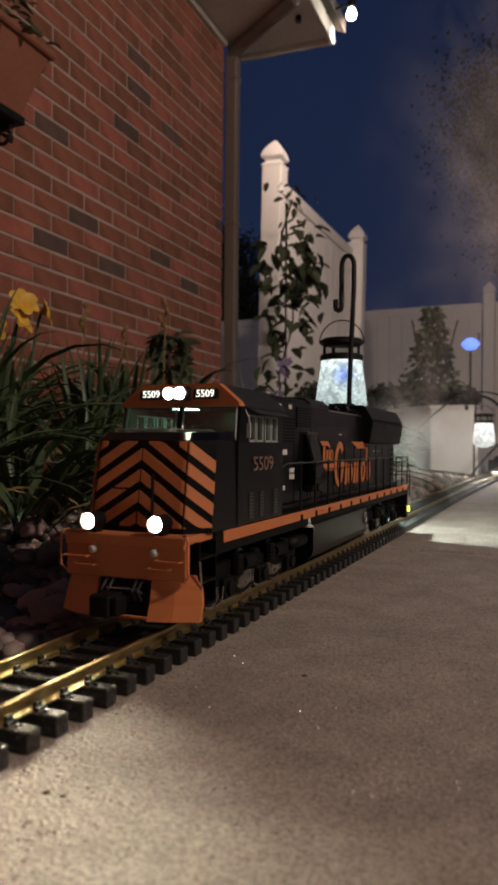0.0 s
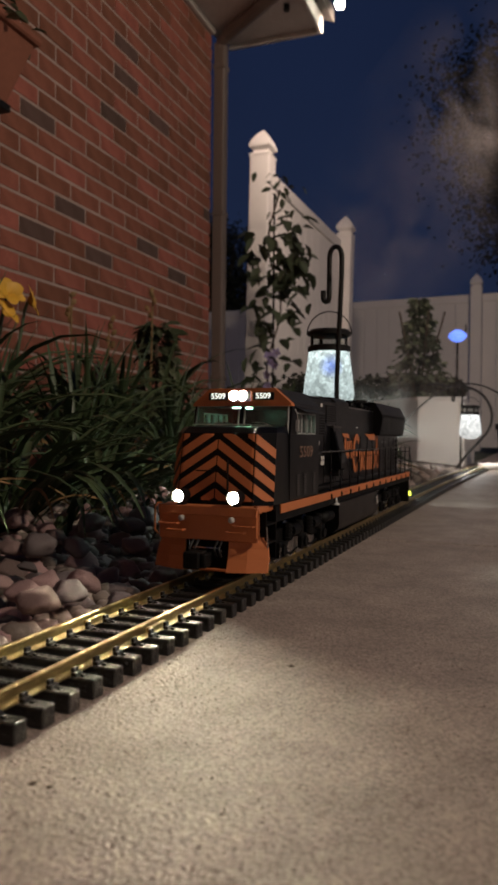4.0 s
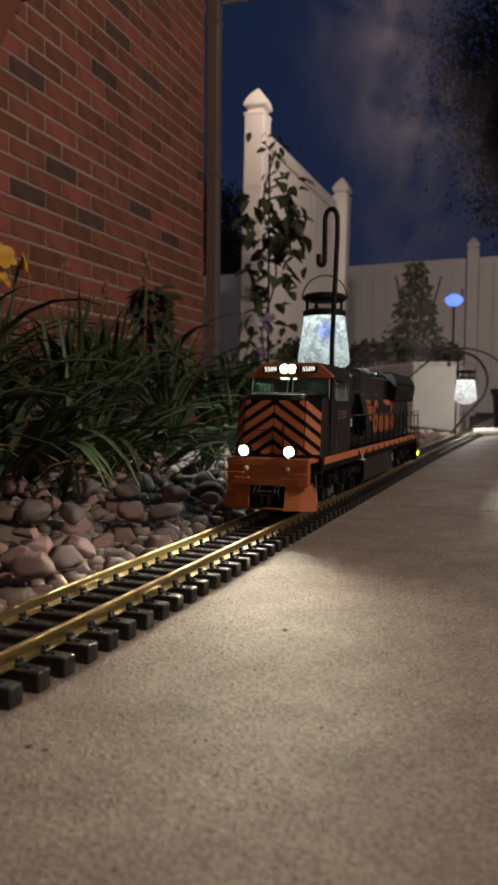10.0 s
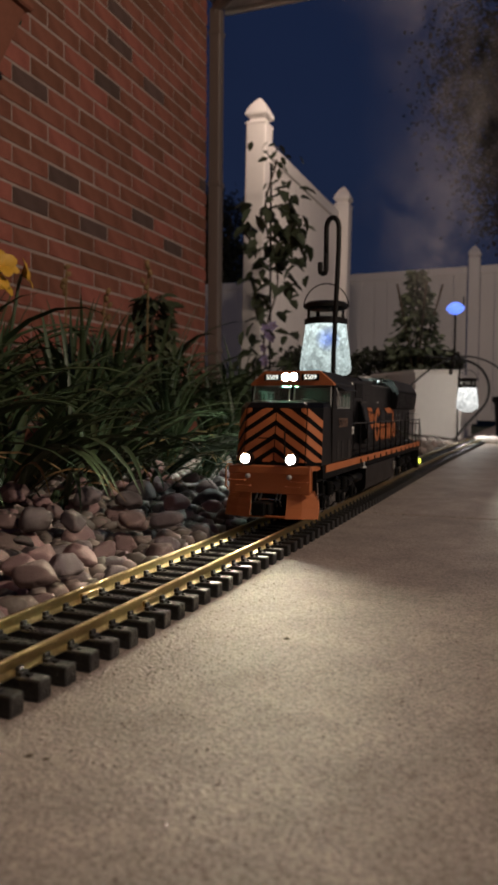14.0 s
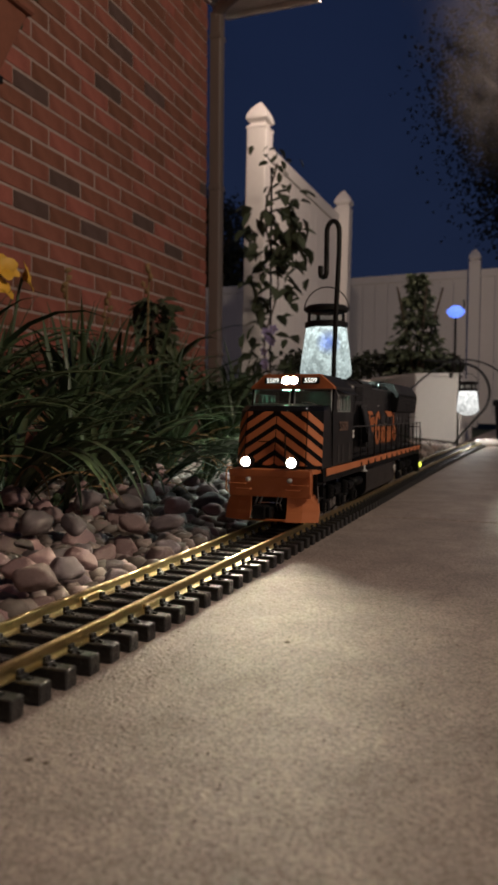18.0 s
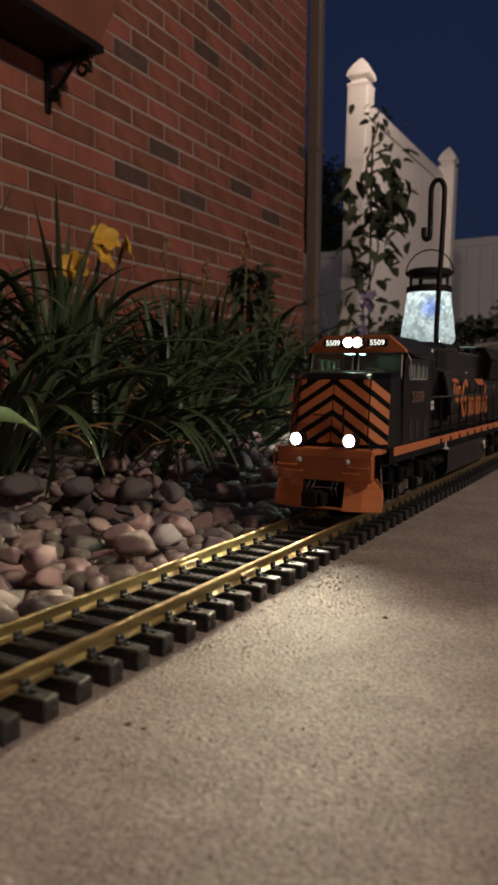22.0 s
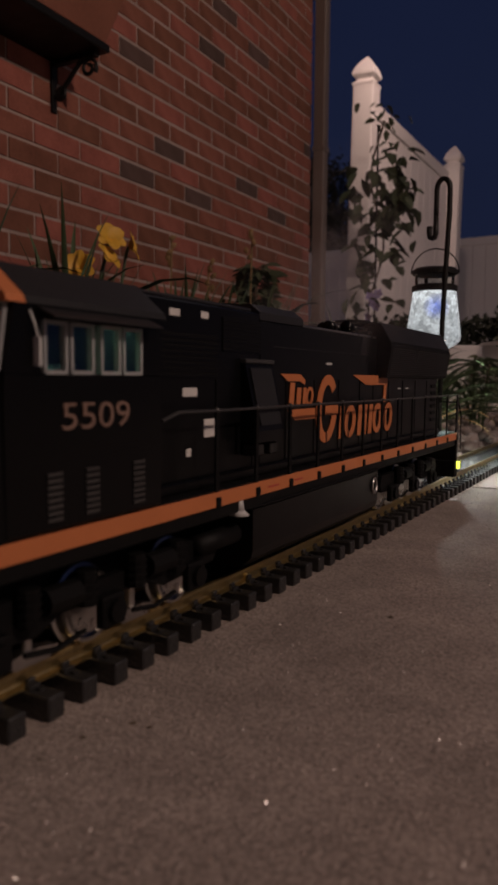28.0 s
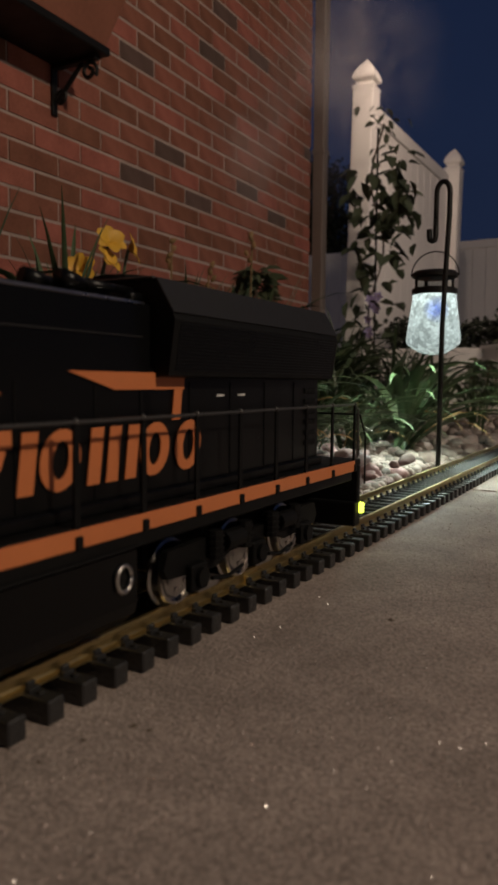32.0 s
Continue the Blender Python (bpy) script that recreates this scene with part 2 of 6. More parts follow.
def crackle_mat(name, colour, strength, blue=0.0):
    """Lit crackle glass: a network of fine cracks. Lamplight is painted into the emission: brighter towards the lid,
    with a soft blue spot in place of a blue lamp.
    """
    m = glow(name, colour, strength)
    n, l = m.node_tree.nodes, m.node_tree.links
    p = n["Principled BSDF"]
    tc, v = n.new("ShaderNodeTexCoord"), n.new("ShaderNodeTexVoronoi")
    v.feature = "DISTANCE_TO_EDGE"
    v.inputs["Scale"].default_value = 150
    l.new(tc.outputs["Object"], v.inputs["Vector"])
    cell = n.new("ShaderNodeTexVoronoi")
    cell.inputs["Scale"].default_value = 150
    l.new(tc.outputs["Object"], cell.inputs["Vector"])
    sep, xyz = n.new("ShaderNodeSeparateColor"), n.new("ShaderNodeSeparateXYZ")
    l.new(cell.outputs["Color"], sep.inputs[0])
    l.new(tc.outputs["Object"], xyz.inputs[0])

    def span(value, f0, f1, t0, t1):
        r = n.new("ShaderNodeMapRange")
        r.inputs["From Min"].default_value, r.inputs["From Max"].default_value = f0, f1
        r.inputs["To Min"].default_value, r.inputs["To Max"].default_value = t0, t1
        l.new(value, r.inputs["Value"])
        return r.outputs[0]

    def times(a, b):
        mul = n.new("ShaderNodeMath")
        mul.operation = "MULTIPLY"
        l.new(a, mul.inputs[0])
        l.new(b, mul.inputs[1])
        return mul.outputs[0]
    power = times(span(v.outputs["Distance"], 0, 0.10, 0.72, 1.0), span(sep.outputs[0], 0, 1, 0.62 * strength, 1.32 * strength))
    l.new(times(power, span(xyz.outputs["Z"], -0.09, -0.01, 0.74, 1.30)), p.inputs["Emission Strength"])
    # no blue lamp inside: its glimmer is painted into the emission colour
    if blue:
        near = n.new("ShaderNodeVectorMath")
        near.operation = "DISTANCE"
        near.inputs[1].default_value = (0.006, -0.040, -0.030)
        l.new(tc.outputs["Object"], near.inputs[0])
        mix = n.new("ShaderNodeMixRGB")
        mix.inputs[1].default_value, mix.inputs[2].default_value = (*colour, 1), (0.16, 0.28, 0.95, 1)
        l.new(times(span(near.outputs["Value"], 0.006, 0.024, blue, 0), span(sep.outputs[1], 0, 1, 0.6, 1.0)), mix.inputs[0])
        l.new(mix.outputs[0], p.inputs["Emission Color"])
    p.inputs["Roughness"].default_value = 0.1
    p.inputs["Base Color"].default_value = (0.02, 0.02, 0.02, 1)
    return m


CRACKLE = crackle_mat("crackle_glass_lit", (0.74, 0.83, 0.80), 0.66, 0.85)
CRACKLE_FAR = crackle_mat("frosted_glass_lit", (0.95, 0.90, 0.86), 0.85)


# ---- mesh helpers ----
def finish(bm, name, material, smooth=False):
    me = bpy.data.meshes.new(name)
    bmesh.ops.recalc_face_normals(bm, faces=bm.faces[:])
    bm.to_mesh(me)
    bm.free()
    me.materials.append(material)
    if smooth:
        for poly in me.polygons:
            poly.use_smooth = True
    return me


def part(name, bm, material, parent=None, label="", smooth=False):
    """Links a bmesh as one mesh object, under a thing or a part where one is given."""
    ob = new(name, finish(bm, name, material, smooth))
    if parent:
        ob.parent = parent
    if label:
        ob["label"] = label
    return ob


def shared(name, mesh, parent, where, scale=None):
    ob = new(name, mesh)
    ob.parent = parent
    ob.matrix_basis = where @ (Matrix.Diagonal((*scale, 1)) if scale else Matrix())
    return ob


def B():
    return bmesh.new()


def box(bm, x0, x1, y0, y1, z0, z1, bevel=0.0):
    c = bmesh.ops.create_cube(bm, size=1.0, matrix=Matrix.Translation(((x0 + x1) / 2, (y0 + y1) / 2, (z0 + z1) / 2))
                              @ Matrix.Diagonal((abs(x1 - x0), abs(y1 - y0), abs(z1 - z0), 1)))
    if bevel:
        edges = {e for v in c["verts"] for e in v.link_edges}
        bmesh.ops.bevel(bm, geom=list(edges), offset=bevel, segments=1, affect="EDGES", profile=0.5)
    return bm


def rod(bm, a, b, r, seg=8, r2=None):
    a, b = Vector(a), Vector(b)
    d = b - a
    m = Matrix.Translation((a + b) / 2) @ d.to_track_quat("Z", "Y").to_matrix().to_4x4()
    bmesh.ops.create_cone(bm, cap_ends=True, segments=seg, radius1=r, radius2=r if r2 is None else r2, depth=d.length, matrix=m)
    return bm


def tube(bm, pts, r, seg=7, radii=None):
    """A round bar through the points."""
    pts = [Vector(p) for p in pts]
    rings = []
    side = None
    for i, p in enumerate(pts):
        d = (pts[min(i + 1, len(pts) - 1)] - pts[max(i - 1, 0)]).normalized()
        if side is None:
            side = d.orthogonal().normalized()
        side = (side - d * side.dot(d)).normalized()
        up = d.cross(side)
        rr = radii[i] if radii else r
        rings.append([bm.verts.new(p + rr * (math.cos(k * math.tau / seg) * side + math.sin(k * math.tau / seg) * up)) for k in range(seg)])
    for a, b in zip(rings, rings[1:]):
        for k in range(seg):
            bm.faces.new((a[k], a[(k + 1) % seg], b[(k + 1) % seg], b[k]))
    bm.faces.new(rings[0][::-1])
    bm.faces.new(rings[-1])
    return bm


def rounded(pts, times=2):
    """Cuts the corners of a line of points."""
    pts = [Vector(p) for p in pts]
    for i in range(times):
        mid = [q for a, b in zip(pts, pts[1:]) for q in (a.lerp(b, 0.25), a.lerp(b, 0.75))]
        pts = [pts[0]] + mid + [pts[-1]]
    return pts


def prism(bm, outline, a, b, axis="y"):
    """A flat outline pushed from a to b along an axis. The outline's numbers are the other two axes in order."""
    def at(p, h):
        return {"x": (h, p[0], p[1]), "y": (p[0], h, p[1]), "z": (p[0], p[1], h)}[axis]
    lo = [bm.verts.new(at(p, a)) for p in outline]
    hi = [bm.verts.new(at(p, b)) for p in outline]
    n = len(outline)
    for k in range(n):
        bm.faces.new((lo[k], lo[(k + 1) % n], hi[(k + 1) % n], hi[k]))
    bm.faces.new(lo[::-1])
    bm.faces.new(hi)
    return bm


def lathe(bm, profile, seg=20, centre=(0, 0, 0)):
    """Turns (radius, height) pairs round the upright axis."""
    c = Vector(centre)
    rings = [[bm.verts.new(c + Vector((r * math.cos(k * math.tau / seg), r * math.sin(k * math.tau / seg), z))) for k in range(seg)]
             for r, z in profile]
    for a, b in zip(rings, rings[1:]):
        for k in range(seg):
            bm.faces.new((a[k], a[(k + 1) % seg], b[(k + 1) % seg], b[k]))
    bm.faces.new(rings[0][::-1])
    bm.faces.new(rings[-1])
    return bm


def thing(name, label, category, where=Matrix(), group="", kind=""):
    ob = new(name)
    ob.empty_display_size = 0.05
    ob.matrix_basis = where
    return tagged(ob, label, category, group, kind)


def text_mesh(words, size, depth=0.0006):
    """Letters of the built-in font as a mesh, upright in the x-z plane, centred."""
    curve = bpy.data.curves.new("lettering", "FONT")
    curve.body, curve.size, curve.extrude = words, size, depth
    curve.align_x, curve.align_y, curve.resolution_u = "CENTER", "CENTER", 3
    ob = bpy.data.objects.new("lettering", curve)
    scene.collection.objects.link(ob)
    me = bpy.data.meshes.new_from_object(ob.evaluated_get(bpy.context.evaluated_depsgraph_get()))
    bpy.data.objects.remove(ob)
    bpy.data.curves.remove(curve)
    me.transform(pose(0, 0, 0, 90))
    return me


# ---- ground and house ----
WALL_X, CORNER_Y, EAVE_Z = -1.644, 3.70, 2.36
tagged(part("ground", box(B(), -120, 120, -120, 120, -0.30, -0.025), LAWN), "dark lawn around the terrace at night", "ground", kind="structure")


def bed_height(x, y):
    return -0.004 + 0.03 * min(max((-0.31 - x) / 0.3, 0), 1) + 0.012 * noise.noise((x * 3, y * 3, 0))


bm = B()
NX, NY = 26, 90
grid = [[bm.verts.new((-1.64 + i * (1.64 - 0.302) / NX, -2.5 + j * 6.5 / NY,
                       bed_height(-1.64 + i * (1.64 - 0.302) / NX, -2.5 + j * 6.5 / NY))) for j in range(NY + 1)] for i in range(NX + 1)]
for i in range(NX):
    for j in range(NY):
        bm.faces.new((grid[i][j], grid[i + 1][j], grid[i + 1][j + 1], grid[i][j + 1]))
tagged(part("planting_bed", bm, SOIL, smooth=True), "dark mulch bed along the brick wall", "flower bed", kind="structure")

slab = tagged(new("pavement"), "pale exposed-aggregate concrete terrace slabs", "pavement", kind="structure")
for y0, y1 in ((-4.0, 1.02), (1.028, 3.35), (3.358, 8.9)):
    part("slab", box(B(), -0.31, 5.0, y0, y1, -0.12, 0.0, 0.003), CONCRETE, slab)
part("joint_filler", box(B(), -0.30, 4.99, 0.9, 3.5, -0.13, -0.006), SOIL, slab, "dark joint between slabs")

wall = tagged(part("wall_house", box(B(), WALL_X - 0.25, WALL_X - 0.0035, -2.5, CORNER_Y - 0.006, -0.2, EAVE_Z + 0.3), MORTAR),
              "red brick house wall with pale mortar joints", "wall", kind="structure")
tagged(part("wall_house_end", box(B(), -6.0, WALL_X - 0.26, CORNER_Y - 0.26, CORNER_Y - 0.01, -0.2, EAVE_Z + 0.3), MORTAR),
       "far end wall of the brick house", "wall", kind="structure")
tagged(part("wall_terrace", box(B(), -6.0, 6.0, -4.3, -4.05, -0.2, 2.6), MORTAR), "plain wall that closes the terrace", "wall", kind="structure")
roof = B()
prism(roof, [(-1.02, 2.40), (-1.02, 2.47), (-6.0, 4.6), (-6.0, 4.5)], -2.9, 3.93, "y")
tagged(part("roof_house", roof, SHINGLE), "dark shingle roof edge of the house", "roof", kind="structure")

eave = thing("eave", "weathered white soffit and fascia under the roof edge", "eave", kind="structure")
part("soffit", box(B(), -1.66, -1.10, -2.8, 3.88, EAVE_Z, EAVE_Z + 0.018, 0.002), WHITE_PAINT, eave)
part("fascia", box(B(), -1.10, -1.075, -2.8, 3.905, EAVE_Z - 0.025, EAVE_Z + 0.11, 0.003), WHITE_PAINT, eave)
part("end_fascia", box(B(), -1.62, -1.10, 3.88, 3.905, EAVE_Z - 0.025, EAVE_Z + 0.11, 0.003), WHITE_PAINT, eave)
part("crown_trim", box(B(), -1.644, -1.62, -2.8, 3.70, EAVE_Z - 0.035, EAVE_Z, 0.004), WHITE_PAINT, eave)
hook_knob = B()
rod(hook_knob, (-1.19, 3.62, EAVE_Z - 0.03), (-1.19, 3.62, EAVE_Z), 0.016, 12)
part("vent_knob", hook_knob, IRON, eave, "dark round vent knob")

spout = thing("downspout", "beige metal downspout at the brick corner", "downspout", pose(-1.600, 3.745, 0))
bm = B()
prism(bm, [(-0.036, -0.03), (0.018, -0.03), (0.024, -0.022), (0.024, 0.026), (0.018, 0.032), (-0.036, 0.032)], 0.02, 2.29, "z")
part("pipe", bm, BEIGE, spout)
bm = B()
tube(bm, [(-0.004, 0, 2.27), (0.0, -0.01, 2.30), (0.06, -0.05, 2.315), (0.30, -0.22, 2.322), (0.45, -0.31, 2.335), (0.47, -0.33, 2.37)], 0.034, 8)
part("elbow", bm, BEIGE, spout)
for z in (0.45, 1.35, 2.15):
    part("strap", box(B(), -0.041, 0.028, -0.034, 0.036, z, z + 0.025, 0.001), BEIGE, spout)

flood = thing("eave_lamp", "bright bare bulb in a small holder by the roof edge", "lamp", pose(-0.93, 3.70, 2.36))
bm = B()
rod(bm, (-0.15, 0.04, 0.06), (-0.02, 0.0, 0.055), 0.007)
part("arm", bm, IRON, flood)
bm = B()
lathe(bm, [(0.014, 0.030), (0.022, 0.035), (0.022, 0.07), (0.010, 0.075)], 14)
part("holder", bm, IRON, flood)
bm = B()
lathe(bm, [(0.004, -0.030), (0.020, -0.022), (0.027, -0.004), (0.020, 0.018), (0.013, 0.030)], 16)
bulb = part("bulb", bm, BULB, flood, "glowing warm white bulb", True)
bulb.visible_shadow = False

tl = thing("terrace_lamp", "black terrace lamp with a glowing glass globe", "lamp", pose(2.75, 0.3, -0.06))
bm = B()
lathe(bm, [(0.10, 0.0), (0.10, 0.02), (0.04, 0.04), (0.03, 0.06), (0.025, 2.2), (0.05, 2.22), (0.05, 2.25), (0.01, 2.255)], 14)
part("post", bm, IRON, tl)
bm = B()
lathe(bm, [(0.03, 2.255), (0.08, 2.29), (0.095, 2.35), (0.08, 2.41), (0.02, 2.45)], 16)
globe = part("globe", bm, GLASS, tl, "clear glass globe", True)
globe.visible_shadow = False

# ---- vinyl fences ----
def fence_post(parent, where, lean=0.0):
    p = part("post", box(B(), -0.065, 0.065, -0.065, 0.065, 0, 1.90, 0.006), VINYL, parent)
    p.matrix_basis = where @ pose(0, 0, 0, 0, lean, 0)
    bm = B()
    prof = [(0.068, 1.893), (0.068, 1.905), (0.058, 1.914), (0.047, 1.922), (0.047, 1.932), (0.064, 1.944), (0.070, 1.952), (0.069, 1.966),
            (0.060, 1.992), (0.045, 2.018), (0.028, 2.042), (0.012, 2.060), (0.002, 2.070)]
    rings = [[bm.verts.new((sx * r, sy * r, z)) for sx, sy in ((-1, -1), (1, -1), (1, 1), (-1, 1))] for r, z in prof]
    for a, b in zip(rings, rings[1:]):
        for k in range(4):
            bm.faces.new((a[k], a[(k + 1) % 4], b[(k + 1) % 4], b[k]))
    bm.faces.new(rings[0][::-1])
    bm.faces.new(rings[-1])
    part("cap", bm, VINYL, p)
    return p


def fence_run(parent, a, b, posts, top=1.88):
    """Boards between rails along a straight line from a to b, with posts at the given places."""
    a, b = Vector((*a, 0)), Vector((*b, 0))
    d = b - a
    m = Matrix.Translation(a) @ pose(0, 0, 0, 0, 0, math.degrees(math.atan2(d.y, d.x)))
    n = max(int(d.length / 0.155), 1)
    w = d.length / n
    bm = box(B(), 0, w - 0.004, -0.011, 0.011, 0.10, top - 0.09, 0.003)
    mesh = finish(bm, "board", VINYL)
    for i in range(n):
        shared("board", mesh, parent, m @ pose(i * w + 0.002, 0, 0))
    r = part("top_rail", box(B(), 0, d.length, -0.024, 0.024, top - 0.095, top, 0.006), VINYL, parent)
    r.matrix_basis = m
    r = part("bottom_rail", box(B(), 0, d.length, -0.024, 0.024, 0.04, 0.14, 0.006), VINYL, parent)
    r.matrix_basis = m
    for where, lean in posts:
        fence_post(parent, Matrix.Translation((*where, 0)), lean)


f1 = thing("side_fence", "white vinyl privacy fence with pointed post caps", "fence")
fence_run(f1, (-1.59, 4.44), (-1.56, 6.25), [((-1.620, 4.38), 1.0), ((-1.550, 6.32), 1.0)], 1.85)
f2 = thing("back_fence", "white vinyl privacy fence across the end of the garden", "fence")
fence_run(f2, (-4.9, 9.30), (-0.68, 9.02), [((-2.55, 9.14), 0.0), ((-0.60, 9.01), 0.0)], 1.83)
fence_run(f2, (-0.53, 9.01), (3.4, 8.75), [((1.85, 8.85), 0.0)], 1.83)

# ---- raised white planter by the fence ----
rp = thing("raised_planter", "low white raised planter box with a shrub in it", "planter", pose(0, 0, 0))
part("front_panel", box(B(), -0.555, -0.345, 4.00, 4.03, -0.02, 0.345, 0.004), VINYL, rp)
part("side_panel", prism(B(), [(-0.557, 4.002), (-0.860, 4.420), (-0.836, 4.438), (-0.545, 4.032)], -0.02, 0.345, "z"), VINYL, rp)
part("back_panel", box(B(), -0.83, -0.345, 4.72, 4.75, -0.02, 0.345, 0.004), VINYL, rp)
part("end_panel", box(B(), -0.345, -0.315, 4.00, 4.75, -0.02, 0.345, 0.004), VINYL, rp)
part("rim", box(B(), -0.560, -0.305, 3.985, 4.05, 0.345, 0.362, 0.003), VINYL, rp)
part("side_rim", prism(B(), [(-0.562, 3.986), (-0.880, 4.425), (-0.826, 4.460), (-0.562, 4.050)], 0.345, 0.362, "z"), VINYL, rp)
part("soil", prism(B(), [(-0.54, 4.035), (-0.35, 4.035), (-0.35, 4.715), (-0.80, 4.715), (-0.80, 4.45)], 0.0, 0.31, "z"), SOIL, rp)
lw = thing("low_wall", "low pale wall behind the flower bed", "wall", kind="structure")
part("low_wall_panel", box(B(), -1.50, -0.865, 4.42, 4.46, -0.02, 0.35, 0.004), VINYL, lw)

# ---- window box on iron brackets ----
wb = thing("window_box", "terracotta window box on black scroll brackets", "planter", pose(0, 0, 0))
bm = B()
lo = [bm.verts.new(v) for v in ((-1.63, 0.55, 1.115), (-1.452, 0.55, 1.115), (-1.452, 1.785, 1.115), (-1.63, 1.785, 1.115))]
hi = [bm.verts.new(v) for v in ((-1.64, 0.52, 1.31), (-1.40, 0.52, 1.31), (-1.40, 1.85, 1.31), (-1.64, 1.85, 1.31))]
for k in range(4):
    bm.faces.new((lo[k], lo[(k + 1) % 4], hi[(k + 1) % 4], hi[k]))
bm.faces.new(lo[::-1])
bm.faces.new(hi)
bmesh.ops.bevel(bm, geom=bm.edges[:], offset=0.006, segments=1, affect="EDGES")
part("trough", bm, TERRACOTTA, wb)
part("rim", box(B(), -1.64, -1.385, 0.505, 1.865, 1.31, 1.335, 0.006), TERRACOTTA, wb)
part("base_tray", box(B(), -1.64, -1.442, 0.56, 1.792, 1.092, 1.115, 0.003), IRON, wb, "black base tray")


def spiral(c, r0, r1, turns, start, plane_y, steps=26):
    out = []
    for i in range(steps + 1):
        k = i / steps
        a = start + turns * math.tau * k
        r = r0 + (r1 - r0) * k
        out.append((c[0] + r * math.cos(a), plane_y, c[1] + r * math.sin(a)))
    return out


for by in (1.765, 0.70):
    br = B()
    box(br, -1.642, -1.634, by - 0.011, by + 0.011, 0.945, 1.09, 0.001)
    box(br, -1.64, -1.47, by - 0.011, by + 0.011, 1.080, 1.091, 0.001)
    rod(br, (-1.625, by, 0.985), (-1.525, by, 1.082), 0.007)
    tube(br, spiral((-1.610, 1.000), 0.024, 0.008, 1.4, 2.6, by), 0.006, 6)
    tube(br, spiral((-1.500, 1.052), 0.030, 0.008, 1.4, -0.6, by), 0.006, 6)
    part("bracket", br, IRON, wb, "black wrought-iron scroll bracket")

# ---- lanterns on shepherd's hooks ----
def shepherd_hook(name, where, h, reach, label):
    t = thing(name, label, "garden hook", where)
    pts = [(0, 0, -0.05), (0.0, 0, h * 0.5), (0.006, 0, h * 0.86)]
    for i in range(11):
        a = math.pi * i / 10
        pts.append((0.006 - reach / 2 + reach / 2 * math.cos(a), 0, h * 0.93 + reach * 0.85 * math.sin(a)))
    pts += [(0.006 - reach, 0, h * 0.88), (0.006 - reach, 0, h * 0.845)]
    part("rod", tube(B(), pts, 0.0040, 8), IRON, t, smooth=True)
    z = h * 0.778
    end = [(0.006 - reach, 0, h * 0.850), (0.006 - reach, 0, z + 0.006), (0.0045 - reach, 0, z + 0.001), (0.001 - reach, 0, z), (-0.0025 - reach, 0, z + 0.002), (-0.0035 - reach, 0, z + 0.007),
           (-0.0035 - reach, 0, z + 0.018)]
    part("tip", tube(B(), end, 0.0042, 8), IRON, t, smooth=True)
    return t


shepherd_hook("shepherd_hook", pose(-0.2845, 1.145, 0), 0.462, 0.020, "thin black iron shepherd's hook beside the track")


def lantern(name, where, glass, label, size=1.0):
    t = thing(name, label, "lantern", where @ Matrix.Scale(size, 4))
    bm = B()
    lathe(bm, [(0.0440, -0.0865), (0.0458, -0.083), (0.0462, -0.078), (0.0445, -0.062), (0.0405, -0.032), (0.0372, -0.008), (0.0365, 0.0)], 28)
    bmesh.ops.delete(bm, geom=[f for f in bm.faces if len(f.verts) > 4], context="FACES")
    g = part("glass", bm, glass, t, "glowing crackled glass shade", True)
    g.visible_shadow = False
    bm = B()
    lathe(bm, [(0.004, -0.1045), (0.020, -0.102), (0.035, -0.094), (0.0440, -0.0865)], 28)
    g = part("glass_base", bm, glass, t, smooth=True)
    g.visible_shadow = False
    bm = B()
    lathe(bm, [(0.037, -0.002), (0.0385, 0.0), (0.0385, 0.008), (0.034, 0.010)], 28)
    part("collar", bm, IRON, t, "black collar")
    bm = B()
    lathe(bm, [(0.033, 0.010), (0.033, 0.026), (0.030, 0.028)], 28)
    part("window_ring", bm, GLASS, t, "clear ring under the lid", True)
    for k in range(4):
        a = k * math.tau / 4 + 0.5
        part("strut", box(B(), 0.0325, 0.0355, -0.003, 0.003, 0.008, 0.028), IRON, t).matrix_basis = pose(0, 0, 0, 0, 0, math.degrees(a))
    bm = B()
    lathe(bm, [(0.034, 0.026), (0.0385, 0.028), (0.039, 0.034), (0.034, 0.038), (0.010, 0.040)], 28)
    part("lid", bm, IRON, t, "black solar lid")
    pts = [(0.040 * math.cos(a), 0, 0.030 + 0.042 * math.sin(a)) for a in [math.pi * i / 14 for i in range(15)]]
    part("bail", tube(B(), pts, 0.0011, 6), IRON, t, "thin wire handle", True)
    return t


lantern("lantern", pose(-0.3120, 1.2, 0.2865, 0, 0, 12), CRACKLE, "solar lantern of lit crackle glass hanging on a hook", 0.93)
shepherd_hook("shepherd_hook", pose(-0.285, 3.42, 0), 0.40, 0.035, "black iron shepherd's hook at the end of the bed")
lantern("lantern", pose(-0.243, 3.4, 0.250), CRACKLE_FAR, "solar lantern of lit white glass on a far hook", 1.05)

# ---- blue solar globe, hoses, far small things ----
bl = thing("solar_globe_light", "blue glowing solar globe on a thin stake", "garden light", pose(-0.372, 4.18, 0))
part("stake", rod(B(), (0, 0, 0.0), (0, 0, 0.685), 0.006), IRON, bl)
bm = B()
lathe(bm, [(0.006, 0.670), (0.030, 0.678), (0.050, 0.70), (0.045, 0.715), (0.020, 0.735), (0.004, 0.738)], 18)
part("globe", bm, BLUE_LED, bl, "blue glowing globe", True)
bm = B()
tube(bm, [(0.035, 0.0, 0.705), (0.045, 0, 0.74), (0.04, 0, 0.765)], 0.004)
part("leaf_ornament", bm, IRON, bl)

